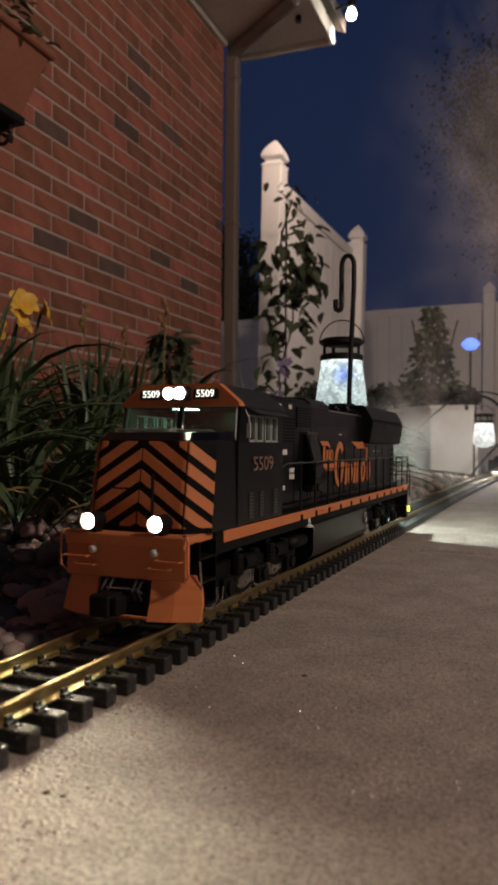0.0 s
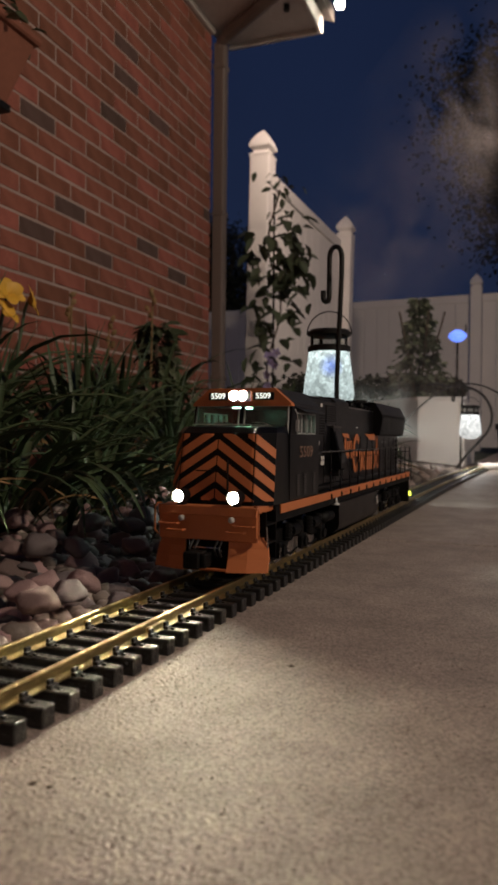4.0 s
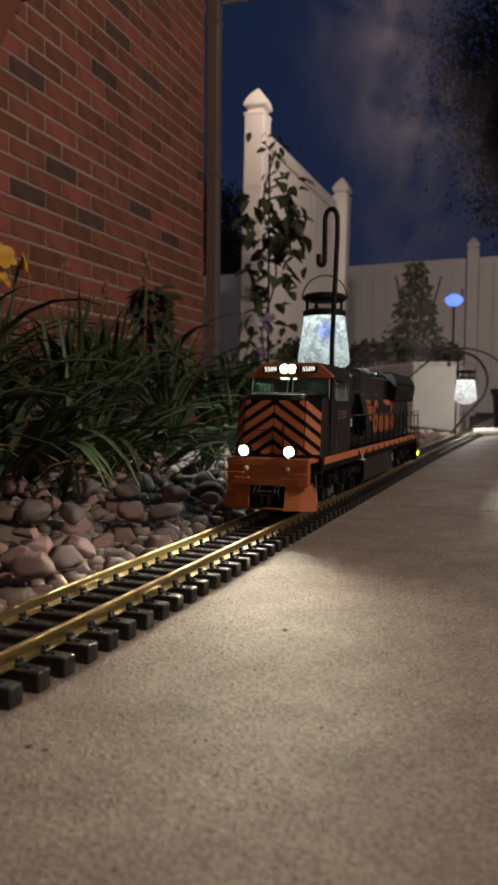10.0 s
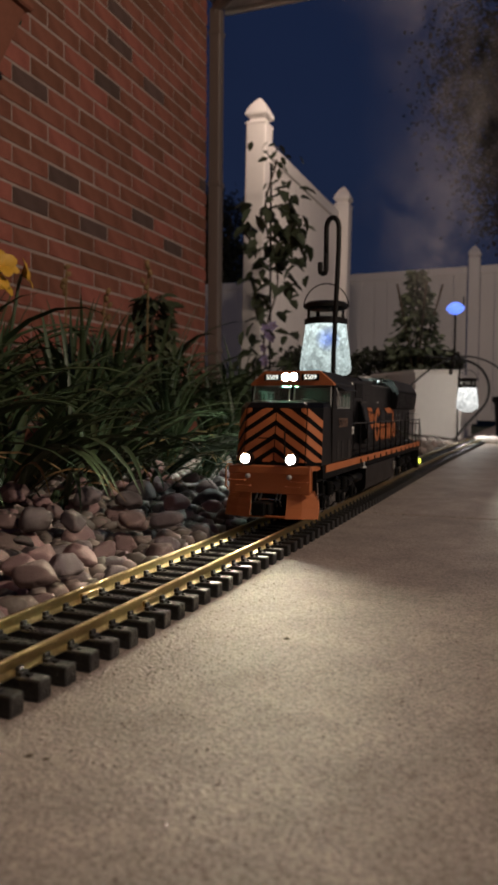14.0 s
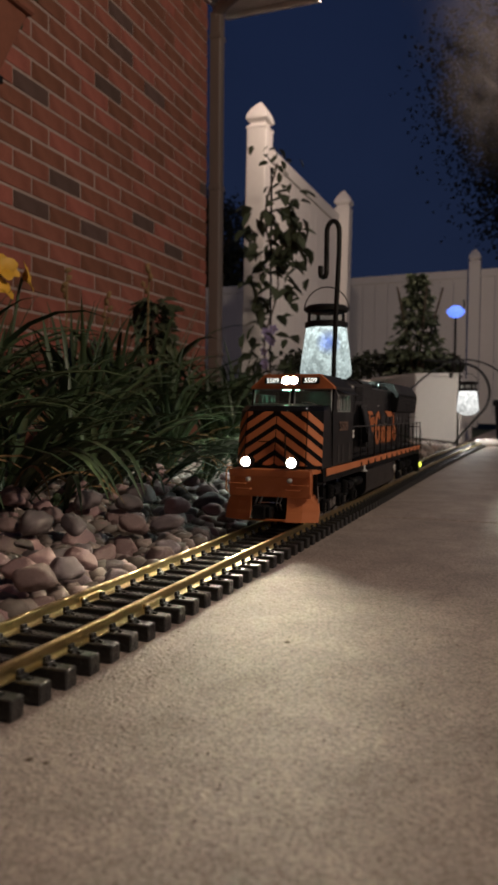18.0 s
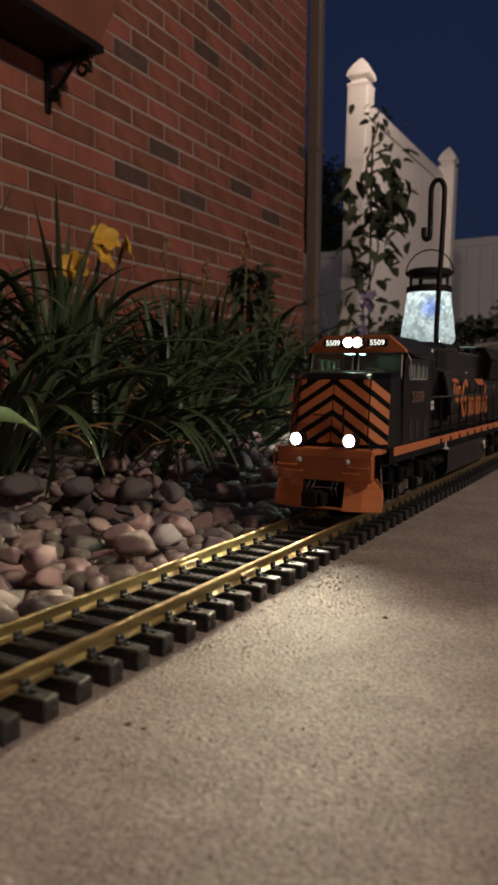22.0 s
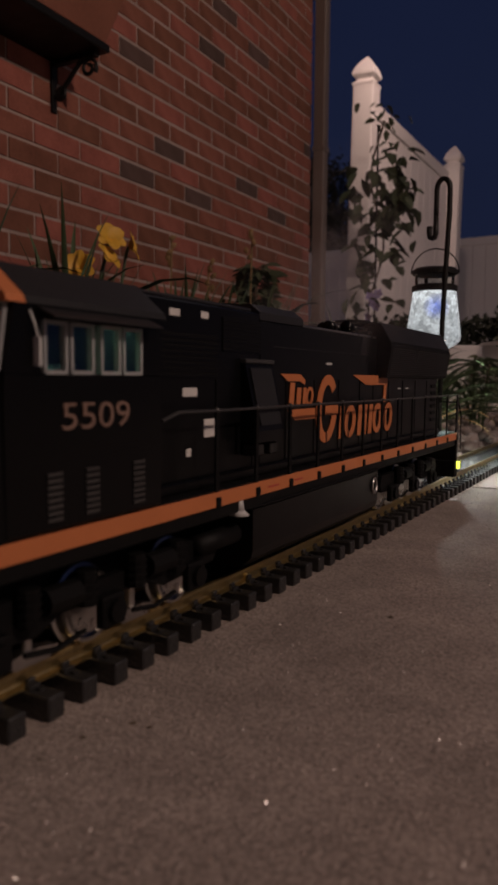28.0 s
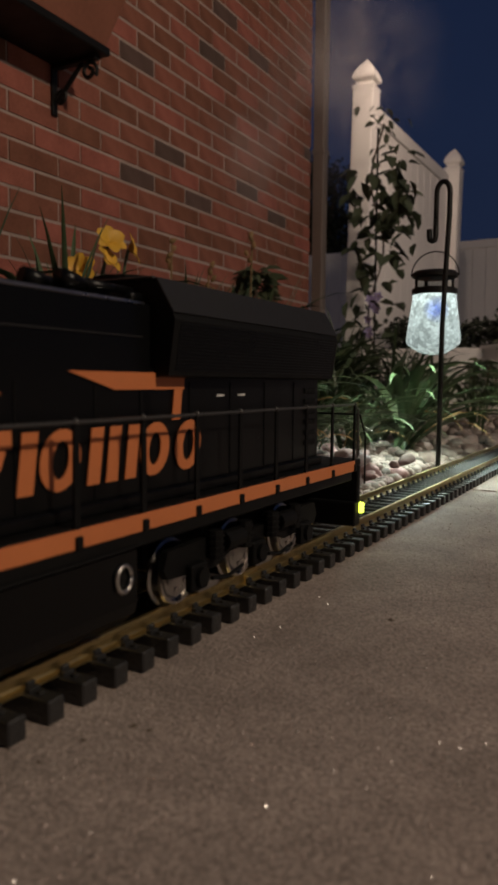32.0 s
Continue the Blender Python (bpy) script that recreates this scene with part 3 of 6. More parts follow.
hz = thing("garden_hose", "black irrigation hose arching over the bed", "hose")
bm = B()
tube(bm, rounded([(-0.80, 3.75, 0.01), (-0.74, 3.76, 0.06), (-0.62, 3.8, 0.20), (-0.50, 3.84, 0.33), (-0.40, 3.88, 0.40), (-0.30, 3.9, 0.43),
          (-0.18, 3.9, 0.40), (-0.08, 3.9, 0.32), (0.02, 3.9, 0.22), (0.10, 3.9, 0.10), (0.14, 3.9, 0.0)]), 0.0042, 8)
part("hose_line", bm, RUBBER, hz, smooth=True)
hz = thing("garden_hose", "dark garden hose looped behind the lantern", "hose")
bm = B()
tube(bm, rounded([(-0.50, 3.95, 0.43), (-0.40, 3.93, 0.415), (-0.28, 3.92, 0.405), (-0.21, 3.90, 0.36), (-0.17, 3.88, 0.28), (-0.18, 3.86, 0.19),
          (-0.24, 3.84, 0.12), (-0.29, 3.80, 0.06), (-0.33, 3.76, 0.0)]), 0.0068, 8)
part("hose_loop", bm, RUBBER, hz, smooth=True)
bn = thing("nursery_pot", "black plastic nursery pot beside the fence", "pot", pose(-0.07, 4.02, 0))
bm = B()
lathe(bm, [(0.07, 0.0), (0.085, 0.19), (0.095, 0.195), (0.095, 0.22), (0.08, 0.222), (0.075, 0.20)], 18)
part("pot", bm, MATT_BLACK, bn)
ed = thing("edging_pipe", "short white plastic pipe lying by the stones", "pipe", pose(-0.06, 3.46, 0.02))
part("pipe", rod(B(), (-0.15, 0, 0), (0.25, 0.02, 0.0), 0.016, 10), WHITE_PAINT, ed)


# ---- track ----
GAUGE, RAIL_TOP, TIE_TOP, PITCH = 0.045, 0.0195, 0.0108, 0.0216


def centre(y):
    return -0.2575 + 0.0065 * y + (0.008 * (y - 1.7) ** 2 if y > 1.7 else 0.0)


def heading(y):
    return math.degrees(math.atan(0.0065 + (0.016 * (y - 1.7) if y > 1.7 else 0.0)))


track = thing("railway_track", "garden railway track of brass rails on black ties", "track")
PROFILE = [(-0.0040, 0.0), (0.0040, 0.0), (0.0040, 0.0008), (0.0012, 0.0018), (0.0008, 0.0026), (0.0008, 0.0058), (0.0016, 0.0064),
           (0.0016, 0.0082), (0.0011, 0.0087), (-0.0011, 0.0087), (-0.0016, 0.0082), (-0.0016, 0.0064), (-0.0008, 0.0058), (-0.0008, 0.0026),
           (-0.0012, 0.0018), (-0.0040, 0.0008)]
RAIL_Y = [-0.9 + 0.12 * i for i in range(44)]
for side in (-1, 1):
    bm = B()
    rings = []
    for y in RAIL_Y:
        a = radians(heading(y))
        cx = centre(y) + side * (GAUGE / 2 + 0.0016)
        rings.append([bm.verts.new((cx + px * math.cos(a), y - px * math.sin(a), TIE_TOP + pz)) for px, pz in PROFILE])
    for a, b in zip(rings, rings[1:]):
        for k in range(len(PROFILE)):
            bm.faces.new((a[k], a[(k + 1) % len(PROFILE)], b[(k + 1) % len(PROFILE)], b[k]))
    bm.faces.new(rings[0][::-1])
    bm.faces.new(rings[-1])
    part("rail", bm, BRASS, track, "tarnished brass rail")
    for jy in (0.435, 1.65):
        cx = centre(jy) + side * (GAUGE / 2 + 0.0016)
        part("rail_joiner", box(B(), cx - 0.0030, cx + 0.0030, jy - 0.012, jy + 0.012, TIE_TOP + 0.0006, TIE_TOP + 0.0052, 0.0006), BRASS, track, "brass rail joiner")

bm = B()
box(bm, -0.0435, 0.0435, -0.0048, 0.0048, 0.0003, TIE_TOP, 0.0007)
for side in (-1, 1):
    for edge in (-1, 1):
        cx = side * (GAUGE / 2 + 0.0016) + edge * 0.0052
        box(bm, cx - 0.0018, cx + 0.0018, -0.0034, 0.0034, TIE_TOP - 0.0005, TIE_TOP + 0.0020, 0.0003)
        box(bm, cx - edge * 0.0012 - 0.0011, cx - edge * 0.0012 + 0.0011, -0.0024, 0.0024, TIE_TOP + 0.0010, TIE_TOP + 0.0044, 0.0004)
        box(bm, side * (GAUGE / 2 + 0.0016) + edge * 0.0098 - 0.0012, side * (GAUGE / 2 + 0.0016) + edge * 0.0098 + 0.0012, -0.0014, 0.0014, TIE_TOP - 0.0004, TIE_TOP + 0.0010)
for k in range(-3, 4):
    for j in (-1, 1):
        box(bm, 0.0052 * k - 0.0021, 0.0052 * k + 0.0018, j * 0.0024 - 0.0007, j * 0.0024 + 0.0005, TIE_TOP - 0.0003, TIE_TOP + 0.00035)
TIE_MESH = finish(bm, "tie", TIE)
random.seed(5)
TIE_YS = [0.2505 + PITCH * k for k in range(-48, 170)]
for y in TIE_YS:
    shared("tie", TIE_MESH, track, pose(centre(y), y, 0, 0, 0, -heading(y) + random.uniform(-0.7, 0.7)))
for side in (-1, 1):
    bm = B()
    for y0, y1 in zip(TIE_YS, TIE_YS[1:]):
        if random.random() < 0.93:
            cx = centre(y0) + side * 0.0185
            box(bm, cx - 0.002, cx + 0.002, y0, y1, 0.0005, 0.004)
    tagged(part("tie_strip", bm, TIE, track, "black web joining the ties"), kind="stuff")


# ---- model locomotive: front at y = 0, tail towards +y, upright from the ground ----
loco = thing("model_locomotive", "black and orange model diesel locomotive on the garden track", "model train")


def lp(name, bm, mat_, label="", parent=None, smooth=False):
    return part(name, bm, mat_, parent or loco, label, smooth)


def both(f):
    for s in (-1, 1):
        f(s)


# underframe and deck
lp("underframe", box(B(), -0.0485, 0.0485, 0.050, 0.786, 0.066, 0.0825, 0.001), MATT_BLACK)
lp("front_deck", box(B(), -0.046, 0.046, 0.008, 0.058, 0.077, 0.0825, 0.0008), ORANGE, "orange front platform")
lp("rear_deck", box(B(), -0.046, 0.046, 0.784, 0.812, 0.076, 0.0815, 0.0008), MATT_BLACK)
both(lambda s: lp("side_stripe", box(B(), s * 0.0486, s * 0.0500, 0.061, 0.788, 0.0735, 0.0818, 0.0003), ORANGE, "orange sill stripe"))

# pilot and snow plough
pilot = B()
box(pilot, -0.046, 0.046, 0.010, 0.016, 0.053, 0.0775, 0.0008)
box(pilot, -0.0455, 0.0455, 0.0075, 0.0105, 0.0745, 0.0825, 0.0006)
pilot_ob = lp("pilot", pilot, ORANGE, "orange pilot plate")


def plough(s):
    bm = B()
    zs = [0.0565, 0.047, 0.038, 0.0275]
    fwd = [0.0105, 0.0100, 0.0080, 0.0040]
    outer = [0.0475, 0.0515, 0.0530, 0.0530]
    front, back = [], []
    for z, f, o in zip(zs, fwd, outer):
        front.append([bm.verts.new((s * 0.0205, f, z)), bm.verts.new((s * (0.0205 + o) / 2, f + 0.004, z)), bm.verts.new((s * o, f + 0.012, z))])
        back.append([bm.verts.new((s * 0.0205, f + 0.003, z)), bm.verts.new((s * (0.0205 + o) / 2, f + 0.007, z)), bm.verts.new((s * o, f + 0.015, z))])
    for rows in (front, back):
        for a, b in zip(rows, rows[1:]):
            for k in range(2):
                bm.faces.new((a[k], a[k + 1], b[k + 1], b[k]))
    for a, b, c, d in zip(front, front[1:], back, back[1:]):
        bm.faces.new((a[0], b[0], d[0], c[0]))
        bm.faces.new((a[2], b[2], d[2], c[2]))
    for r in (0, -1):
        for k in range(2):
            bm.faces.new((front[r][k], front[r][k + 1], back[r][k + 1], back[r][k]))
    lp("plough_blade", bm, ORANGE, "orange snow plough blade")
    g = B()
    tube(g, [(s * 0.036, 0.0090, 0.0615), (s * 0.036, 0.0040, 0.0615), (s * 0.020, 0.0040, 0.0615), (s * 0.020, 0.0090, 0.0615)], 0.0007, 6)
    tube(g, [(s * 0.044, 0.0090, 0.067), (s * 0.044, 0.0040, 0.067), (s * 0.026, 0.0040, 0.067), (s * 0.026, 0.0090, 0.067)], 0.0007, 6)
    lp("grab_iron", g, ORANGE, "orange grab irons", pilot_ob)
    g = B()
    tube(g, [(s * 0.0475, 0.0120, 0.056), (s * 0.0485, 0.0070, 0.060), (s * 0.0485, 0.0070, 0.080), (s * 0.0470, 0.0090, 0.0835), (s * 0.043, 0.0110, 0.0835)], 0.0008, 6)
    lp("cut_lever", g, ORANGE, "orange uncoupling lever", pilot_ob)
    m = B()
    rod(m, (s * 0.0235, 0.0110, 0.0715), (s * 0.0235, 0.0065, 0.0715), 0.0026, 12)
    lp("lower_lamp", m, SILVER, "small unlit round lamp", pilot_ob, True)
    st = B()
    for k, z in enumerate((0.034, 0.050, 0.066)):
        box(st, s * 0.036, s * 0.0495, 0.024, 0.048, z, z + 0.0016)
    box(st, s * 0.036, s * 0.0495, 0.0225, 0.024, 0.034, 0.078)
    box(st, s * 0.036, s * 0.0495, 0.048, 0.0495, 0.034, 0.078)
    lp("step_well", st, MATT_BLACK, "black step well")
    w = B()
    tube(w, [(s * 0.050, 0.0240, 0.036), (s * 0.0515, 0.0220, 0.050), (s * 0.0510, 0.0200, 0.066)], 0.0006, 5)
    lp("hose", w, STEEL, "thin bright wire hose")
    w = tube(B(), [(s * 0.047, 0.0520, 0.030), (s * 0.049, 0.0600, 0.033), (s * 0.0495, 0.0610, 0.043)], 0.0006, 5)
    lp("hose", w, STEEL, "thin bright wire hose")


both(plough)
lp("plough_edge", box(B(), -0.0210, 0.0210, 0.0045, 0.0075, 0.0278, 0.0300, 0.0004), ORANGE, "thin orange lower edge of the plough")
for k in (-0.013, -0.008, 0.010, 0.014):
    lp("air_hose", tube(B(), [(k, 0.012, 0.054), (k, 0.003, 0.047), (k * 1.1, 0.006, 0.040)], 0.0011, 6), RUBBER, smooth=True)
lp("coupler_pocket", box(B(), -0.0195, 0.0195, 0.018, 0.036, 0.026, 0.053), MATT_BLACK)


def coupler(y0, d):
    bm = B()
    box(bm, -0.0045, 0.0045, min(y0, y0 + d * 0.026), max(y0, y0 + d * 0.026), 0.0345, 0.0435, 0.0006)
    box(bm, -0.0105, 0.0045, min(y0 + d * 0.018, y0 + d * 0.036), max(y0 + d * 0.018, y0 + d * 0.036), 0.032, 0.046, 0.0012)
    box(bm, 0.0050, 0.0100, min(y0 + d * 0.022, y0 + d * 0.034), max(y0 + d * 0.022, y0 + d * 0.034), 0.033, 0.045, 0.0012)
    c = lp("coupler", bm, MATT_BLACK, "black knuckle coupler")
    w = B()
    tube(w, [(-0.010, y0 + d * 0.016, 0.0475), (0.003, y0 + d * 0.018, 0.048), (0.012, y0 + d * 0.014, 0.0475), (0.014, y0 + d * 0.010, 0.044)], 0.0006, 5)
    lp("coupler_bar", w, STEEL, "bright coupler wire", c)


coupler(0.020, -1)
coupler(0.800, 1)

# ditch lamps
def cup(centre_xz, r_in, y_in, r_out, y_out, wall=0.0004):
    """An open bowl round a lamp, from its foot to its rim."""
    bm = B()
    rings = [[bm.verts.new((centre_xz[0] + rr * math.cos(k * math.tau / 20), yy, centre_xz[1] + rr * math.sin(k * math.tau / 20))) for k in range(20)]
             for rr, yy in ((r_in, y_in), (r_out, y_out), (r_out + wall, y_out), (r_in + wall, y_in))]
    for a, b in zip(rings, rings[1:] + rings[:1]):
        for k in range(20):
            bm.faces.new((a[k], a[(k + 1) % 20], b[(k + 1) % 20], b[k]))
    return bm


def ditch(s):
    h = B()
    rod(h, (s * 0.0257, 0.019, 0.0905), (s * 0.0257, 0.0035, 0.0905), 0.0058, 16)
    bmesh.ops.delete(h, geom=[f for f in h.faces if len(f.verts) > 4 and f.calc_center_median().y < 0.007], context="FACES")
    box(h, s * 0.0257 - 0.003, s * 0.0257 + 0.003, 0.010, 0.018, 0.0822, 0.0855)
    o = lp("ditch_light", h, MATT_BLACK, "black ditch light housing")
    e = B()
    rod(e, (s * 0.0257, 0.0115, 0.0905), (s * 0.0257, 0.0094, 0.0905), 0.0042, 16)
    lp("lens", e, LIGHT_DITCH, "glaring white lens", o)
    # black hood added to cut the lens's sideways spread to a beam
    lp("lamp_hood", cup((s * 0.0257, 0.0905), 0.0044, 0.0098, 0.0056, 0.0034), MATT_BLACK, "black hood added round the lens to narrow its beam", o, True)


both(ditch)

# nose
NB = [(-0.0495, 0.088), (-0.0495, 0.041), (-0.036, 0.024), (0.036, 0.024), (0.0495, 0.041), (0.0495, 0.088)]


def nose_at(s, z):
    """The nose's skin: s runs across front and corners, z upright."""
    k = (z - 0.0825) / 0.063
    back, slim = 0.010 * k, 1 - 0.02 * k
    a = abs(s)
    if a <= 0.036:
        x, y = a, 0.024
    else:
        t = (a - 0.036) / 0.0217
        x, y = 0.036 + 0.0135 * t, 0.024 + 0.017 * t
    return Vector((math.copysign(x * slim, s), y + back, z))


nz = B()
lo = [nz.verts.new((x, y, 0.0825)) for x, y in NB]
mid = [nz.verts.new((x * 0.98, y + (0.010 if y < 0.08 else 0), 0.1455)) for x, y in NB]
top = [nz.verts.new((x * 0.93, (y + 0.018) if y < 0.08 else y, 0.1510 if y < 0.08 else 0.1525)) for x, y in NB]
for a, b in ((lo, mid), (mid, top)):
    for k in range(5):
        nz.faces.new((a[k], a[k + 1], b[k + 1], b[k]))
    nz.faces.new((a[5], a[0], b[0], b[5]))
nz.faces.new(lo[::-1])
nz.faces.new(top)
nose = lp("nose", nz, BLACK, "black nose with orange chevrons")
for k in range(9):
    apex = 0.1690 - 0.0144 * k
    for s in (-1, 1):
        bm = B()
        prev = None
        for i in range(15):
            a = 0.0006 + 0.0568 * i / 14
            zt, zb = apex - 0.66 * a, apex - 0.66 * a - 0.0082
            zt, zb = min(zt, 0.1448), max(zb, 0.0862)
            if zt - zb < 0.0006:
                prev = None
                continue
            out = Vector((0, -0.0005, 0)) if a < 0.036 else Vector((s * 0.0004, -0.0004, 0))
            cur = [bm.verts.new(nose_at(s * a, zt) + out), bm.verts.new(nose_at(s * a, zb) + out)]
            if prev:
                bm.faces.new((prev[0], cur[0], cur[1], prev[1]))
            prev = cur
        if len(bm.faces):
            r = bmesh.ops.extrude_face_region(bm, geom=bm.faces[:])
            bmesh.ops.translate(bm, vec=(0, 0.0006, 0), verts=[v for v in r["geom"] if isinstance(v, bmesh.types.BMVert)])
            lp("chevron_stripe", bm, ORANGE, "", nose)
        else:
            bm.free()
lp("nose_door_line", box(B(), 0.0125, 0.0131, 0.0225, 0.026, 0.084, 0.122), MATT_BLACK, "", nose)
g = B()
tube(g, [(-0.030, 0.048, 0.1512), (-0.030, 0.044, 0.1530), (0.026, 0.044, 0.1530), (0.026, 0.048, 0.1512)], 0.0007, 6)
lp("nose_grab", g, STEEL, "bright grab rail above the nose", nose)
g = B()
tube(g, [(-0.018, 0.029, 0.112), (-0.018, 0.025, 0.112), (0.010, 0.025, 0.112), (0.010, 0.029, 0.112)], 0.0006, 6)
lp("nose_bar", g, MATT_BLACK, "", nose)

# cab, hollow, with glazed openings
CW = 0.0500
cabf = B()
prism(cabf, [(-0.0495, 0.083), (0.0495, 0.083), (0.0495, 0.1425), (0.026, 0.1515), (-0.026, 0.1515), (-0.0495, 0.1425)], 0.085, 0.088, "y")
cab = lp("cab", cabf, BLACK, "black cab front wall")
bm = B()
rod(bm, (0, 0.0875, 0.151), (0, 0.0915, 0.1725), 0.0020, 6)
lp("centre_post", bm, BLACK, "", cab)


def cab_side(s):
    x0, x1 = s * (CW - 0.003), s * CW
    lp("side_wall", box(B(), x0, x1, 0.085, 0.183, 0.083, 0.1450, 0.0004), BLACK, "", cab)
    bm = B()
    prism(bm, [(0.085, 0.1425), (0.085, 0.1450), (0.104, 0.1450), (0.104, 0.1665), (0.100, 0.1725), (0.091, 0.1725), (0.086, 0.1480)], x0, x1, "x")
    lp("corner_post", bm, BLACK, "", cab)
    lp("rear_post", box(B(), x0, x1, 0.168, 0.183, 0.145, 0.1665), BLACK, "", cab)
    lp("header", box(B(), x0, x1, 0.100, 0.183, 0.1660, 0.1725), BLACK, "", cab)
    # four panes in pale frames
    for a, b in ((0.105, 0.1185), (0.1200, 0.1345), (0.1385, 0.1520), (0.1535, 0.1675)):
        fr = B()
        xo = s * (CW + 0.0006)
        xi = s * (CW - 0.0022)
        for ya, yb, za, zb in ((a, a + 0.0016, 0.1450, 0.1660), (b - 0.0016, b, 0.1450, 0.1660), (a, b, 0.1450, 0.1466), (a, b, 0.1646, 0.1660)):
            box(fr, xi, xo, ya, yb, za, zb)
        w = lp("side_window", fr, GREY_PLASTIC, "pale window frame", cab)
        pane = lp("pane", box(B(), s * (CW - 0.0014), s * (CW - 0.0008), a, b, 0.145, 0.166), GLASS, "", w)
        pane.visible_shadow = False
    sh = B()
    prism(sh, [(s * (CW - 0.0005), 0.1712), (s * (CW + 0.0095), 0.1668), (s * (CW + 0.0095), 0.1662), (s * (CW - 0.0005), 0.1700)], 0.102, 0.172, "y")
    lp("sunshade", sh, ROOF_GREY, "grey awning over the cab windows", cab)
    # windscreen pane with pale frame
    ws = [(s * 0.0030, 0.1530), (s * 0.0255, 0.1530), (s * 0.0475, 0.1450), (s * 0.0465, 0.1715), (s * 0.0030, 0.1715)]

    def front(p, off=0.0):
        return Vector((p[0], 0.0850 + 0.20 * (p[1] - 0.145) + off, p[1]))
    fr = B()
    loop = [front(p, -0.0006) for p in ws]
    for a, b in zip(loop, loop[1:] + loop[:1]):
        rod(fr, a, b, 0.0009, 6)
    w = lp("windscreen", fr, GREY_PLASTIC, "pale windscreen frame", cab)
    gl = B()
    v1 = [gl.verts.new(front(p)) for p in ws]
    v2 = [gl.verts.new(front(p, 0.0006)) for p in ws]
    gl.faces.new(v1)
    gl.faces.new(v2[::-1])
    for k in range(5):
        gl.faces.new((v1[k], v1[(k + 1) % 5], v2[(k + 1) % 5], v2[k]))
    pane = lp("pane", gl, GLASS, "", w)
    pane.visible_shadow = False
    wp = B()
    tube(wp, [(s * 0.042, 0.0840, 0.1480), (s * 0.024, 0.0845, 0.1555), (s * 0.012, 0.0850, 0.1560)], 0.0005, 5)
    lp("wiper", wp, STEEL, "", w)
    for ya, n in ((0.106, 8), (0.1285, 8), (0.1605, 8)):
        lv = B()
        for i in range(n):
            box(lv, s * (CW - 0.0003), s * (CW + 0.0007), ya, ya + 0.0085, 0.0865 + 0.0026 * i, 0.0879 + 0.0026 * i)
        lp("louvre", lv, RAIL_GREY, "worn grey louvre slats", cab)
    mir = B()
    box(mir, s * 0.0505, s * 0.0535, 0.0995, 0.1010, 0.1480, 0.1590)
    tube(mir, [(s * 0.0500, 0.0985, 0.1690), (s * 0.0525, 0.0985, 0.1640), (s * 0.0525, 0.1000, 0.1590)], 0.0005, 5)
    lp("mirror", mir, SILVER, "pale mirror on the cab corner", cab)


both(cab_side)
lp("cab_floor", box(B(), -0.046, 0.046, 0.096, 0.180, 0.120, 0.123), MATT_BLACK, "", cab)
lp("rear_wall", box(B(), -0.0495, 0.0495, 0.180, 0.1835, 0.083, 0.1725), BLACK, "", cab)
lp("seat", box(B(), 0.015, 0.032, 0.135, 0.150, 0.123, 0.150, 0.003), MATT_BLACK, "", cab)
lp("console", box(B(), -0.036, 0.036, 0.094, 0.106, 0.123, 0.146, 0.002), GREY_PLASTIC, "", cab)
lp("cab_light", box(B(), -0.022, -0.006, 0.118, 0.134, 0.1712, 0.1722), LIGHT_CAB, "small green-white cab lamp", cab)
ROOF = [(-0.0505, 0.1715), (0.0505, 0.1715), (0.0495, 0.1745), (0.0330, 0.1885), (-0.0330, 0.1885), (-0.0495, 0.1745)]
lp("brow", prism(B(), ROOF, 0.0865, 0.0960, "y"), ORANGE, "orange brow with number boards", cab)
lp("cab_roof", prism(B(), [(x * 1.004, z) for x, z in ROOF], 0.0960, 0.1860, "y"), ROOF_GREY, "dusty black cab roof", cab)
hl = lp("headlight", box(B(), -0.0105, 0.0105, 0.0825, 0.0870, 0.1755, 0.1865, 0.001), MATT_BLACK, "twin headlight housing")
for x in (-0.0046, 0.0046):
    bm = B()
    rod(bm, (x, 0.0826, 0.1810), (x, 0.0816, 0.1810), 0.0041, 16)
    lp("lens", bm, LIGHT_HEAD, "glaring warm white lens", hl)
    # added black tube that narrows the headlight's beam
    lp("lamp_hood", cup((x, 0.1810), 0.0042, 0.0824, 0.0045, 0.0764, 0.0003), MATT_BLACK, "black hood added round the lens to narrow its beam", hl, True)
DIGITS = text_mesh("5509", 0.0076, 0.0003)
DIGITS.materials.append(LIGHT_BOARD)
for s in (-1, 1):
    nb = lp("number_board", box(B(), s * 0.0125, s * 0.0335, 0.0845, 0.0870, 0.1772, 0.1846, 0.0008), MATT_BLACK, "black lit number board")
    d = new("digits", DIGITS)
    d.parent = nb
    d.matrix_basis = pose(s * 0.0230, 0.0841, 0.1808)
for s in (-1, 1):
    me = text_mesh("5509", 0.0185, 0.0004)
    me.materials.append(NUMBER_PAINT)
    d = new("road_number", me)
    d.parent = cab
    d.matrix_basis = pose(s * (CW + 0.0004), 0.136, 0.1275, 0, 0, 90 * s) @ Matrix.Diagonal((1.22, 1, 0.86, 1))
    d["label"] = "dull bronze road number"

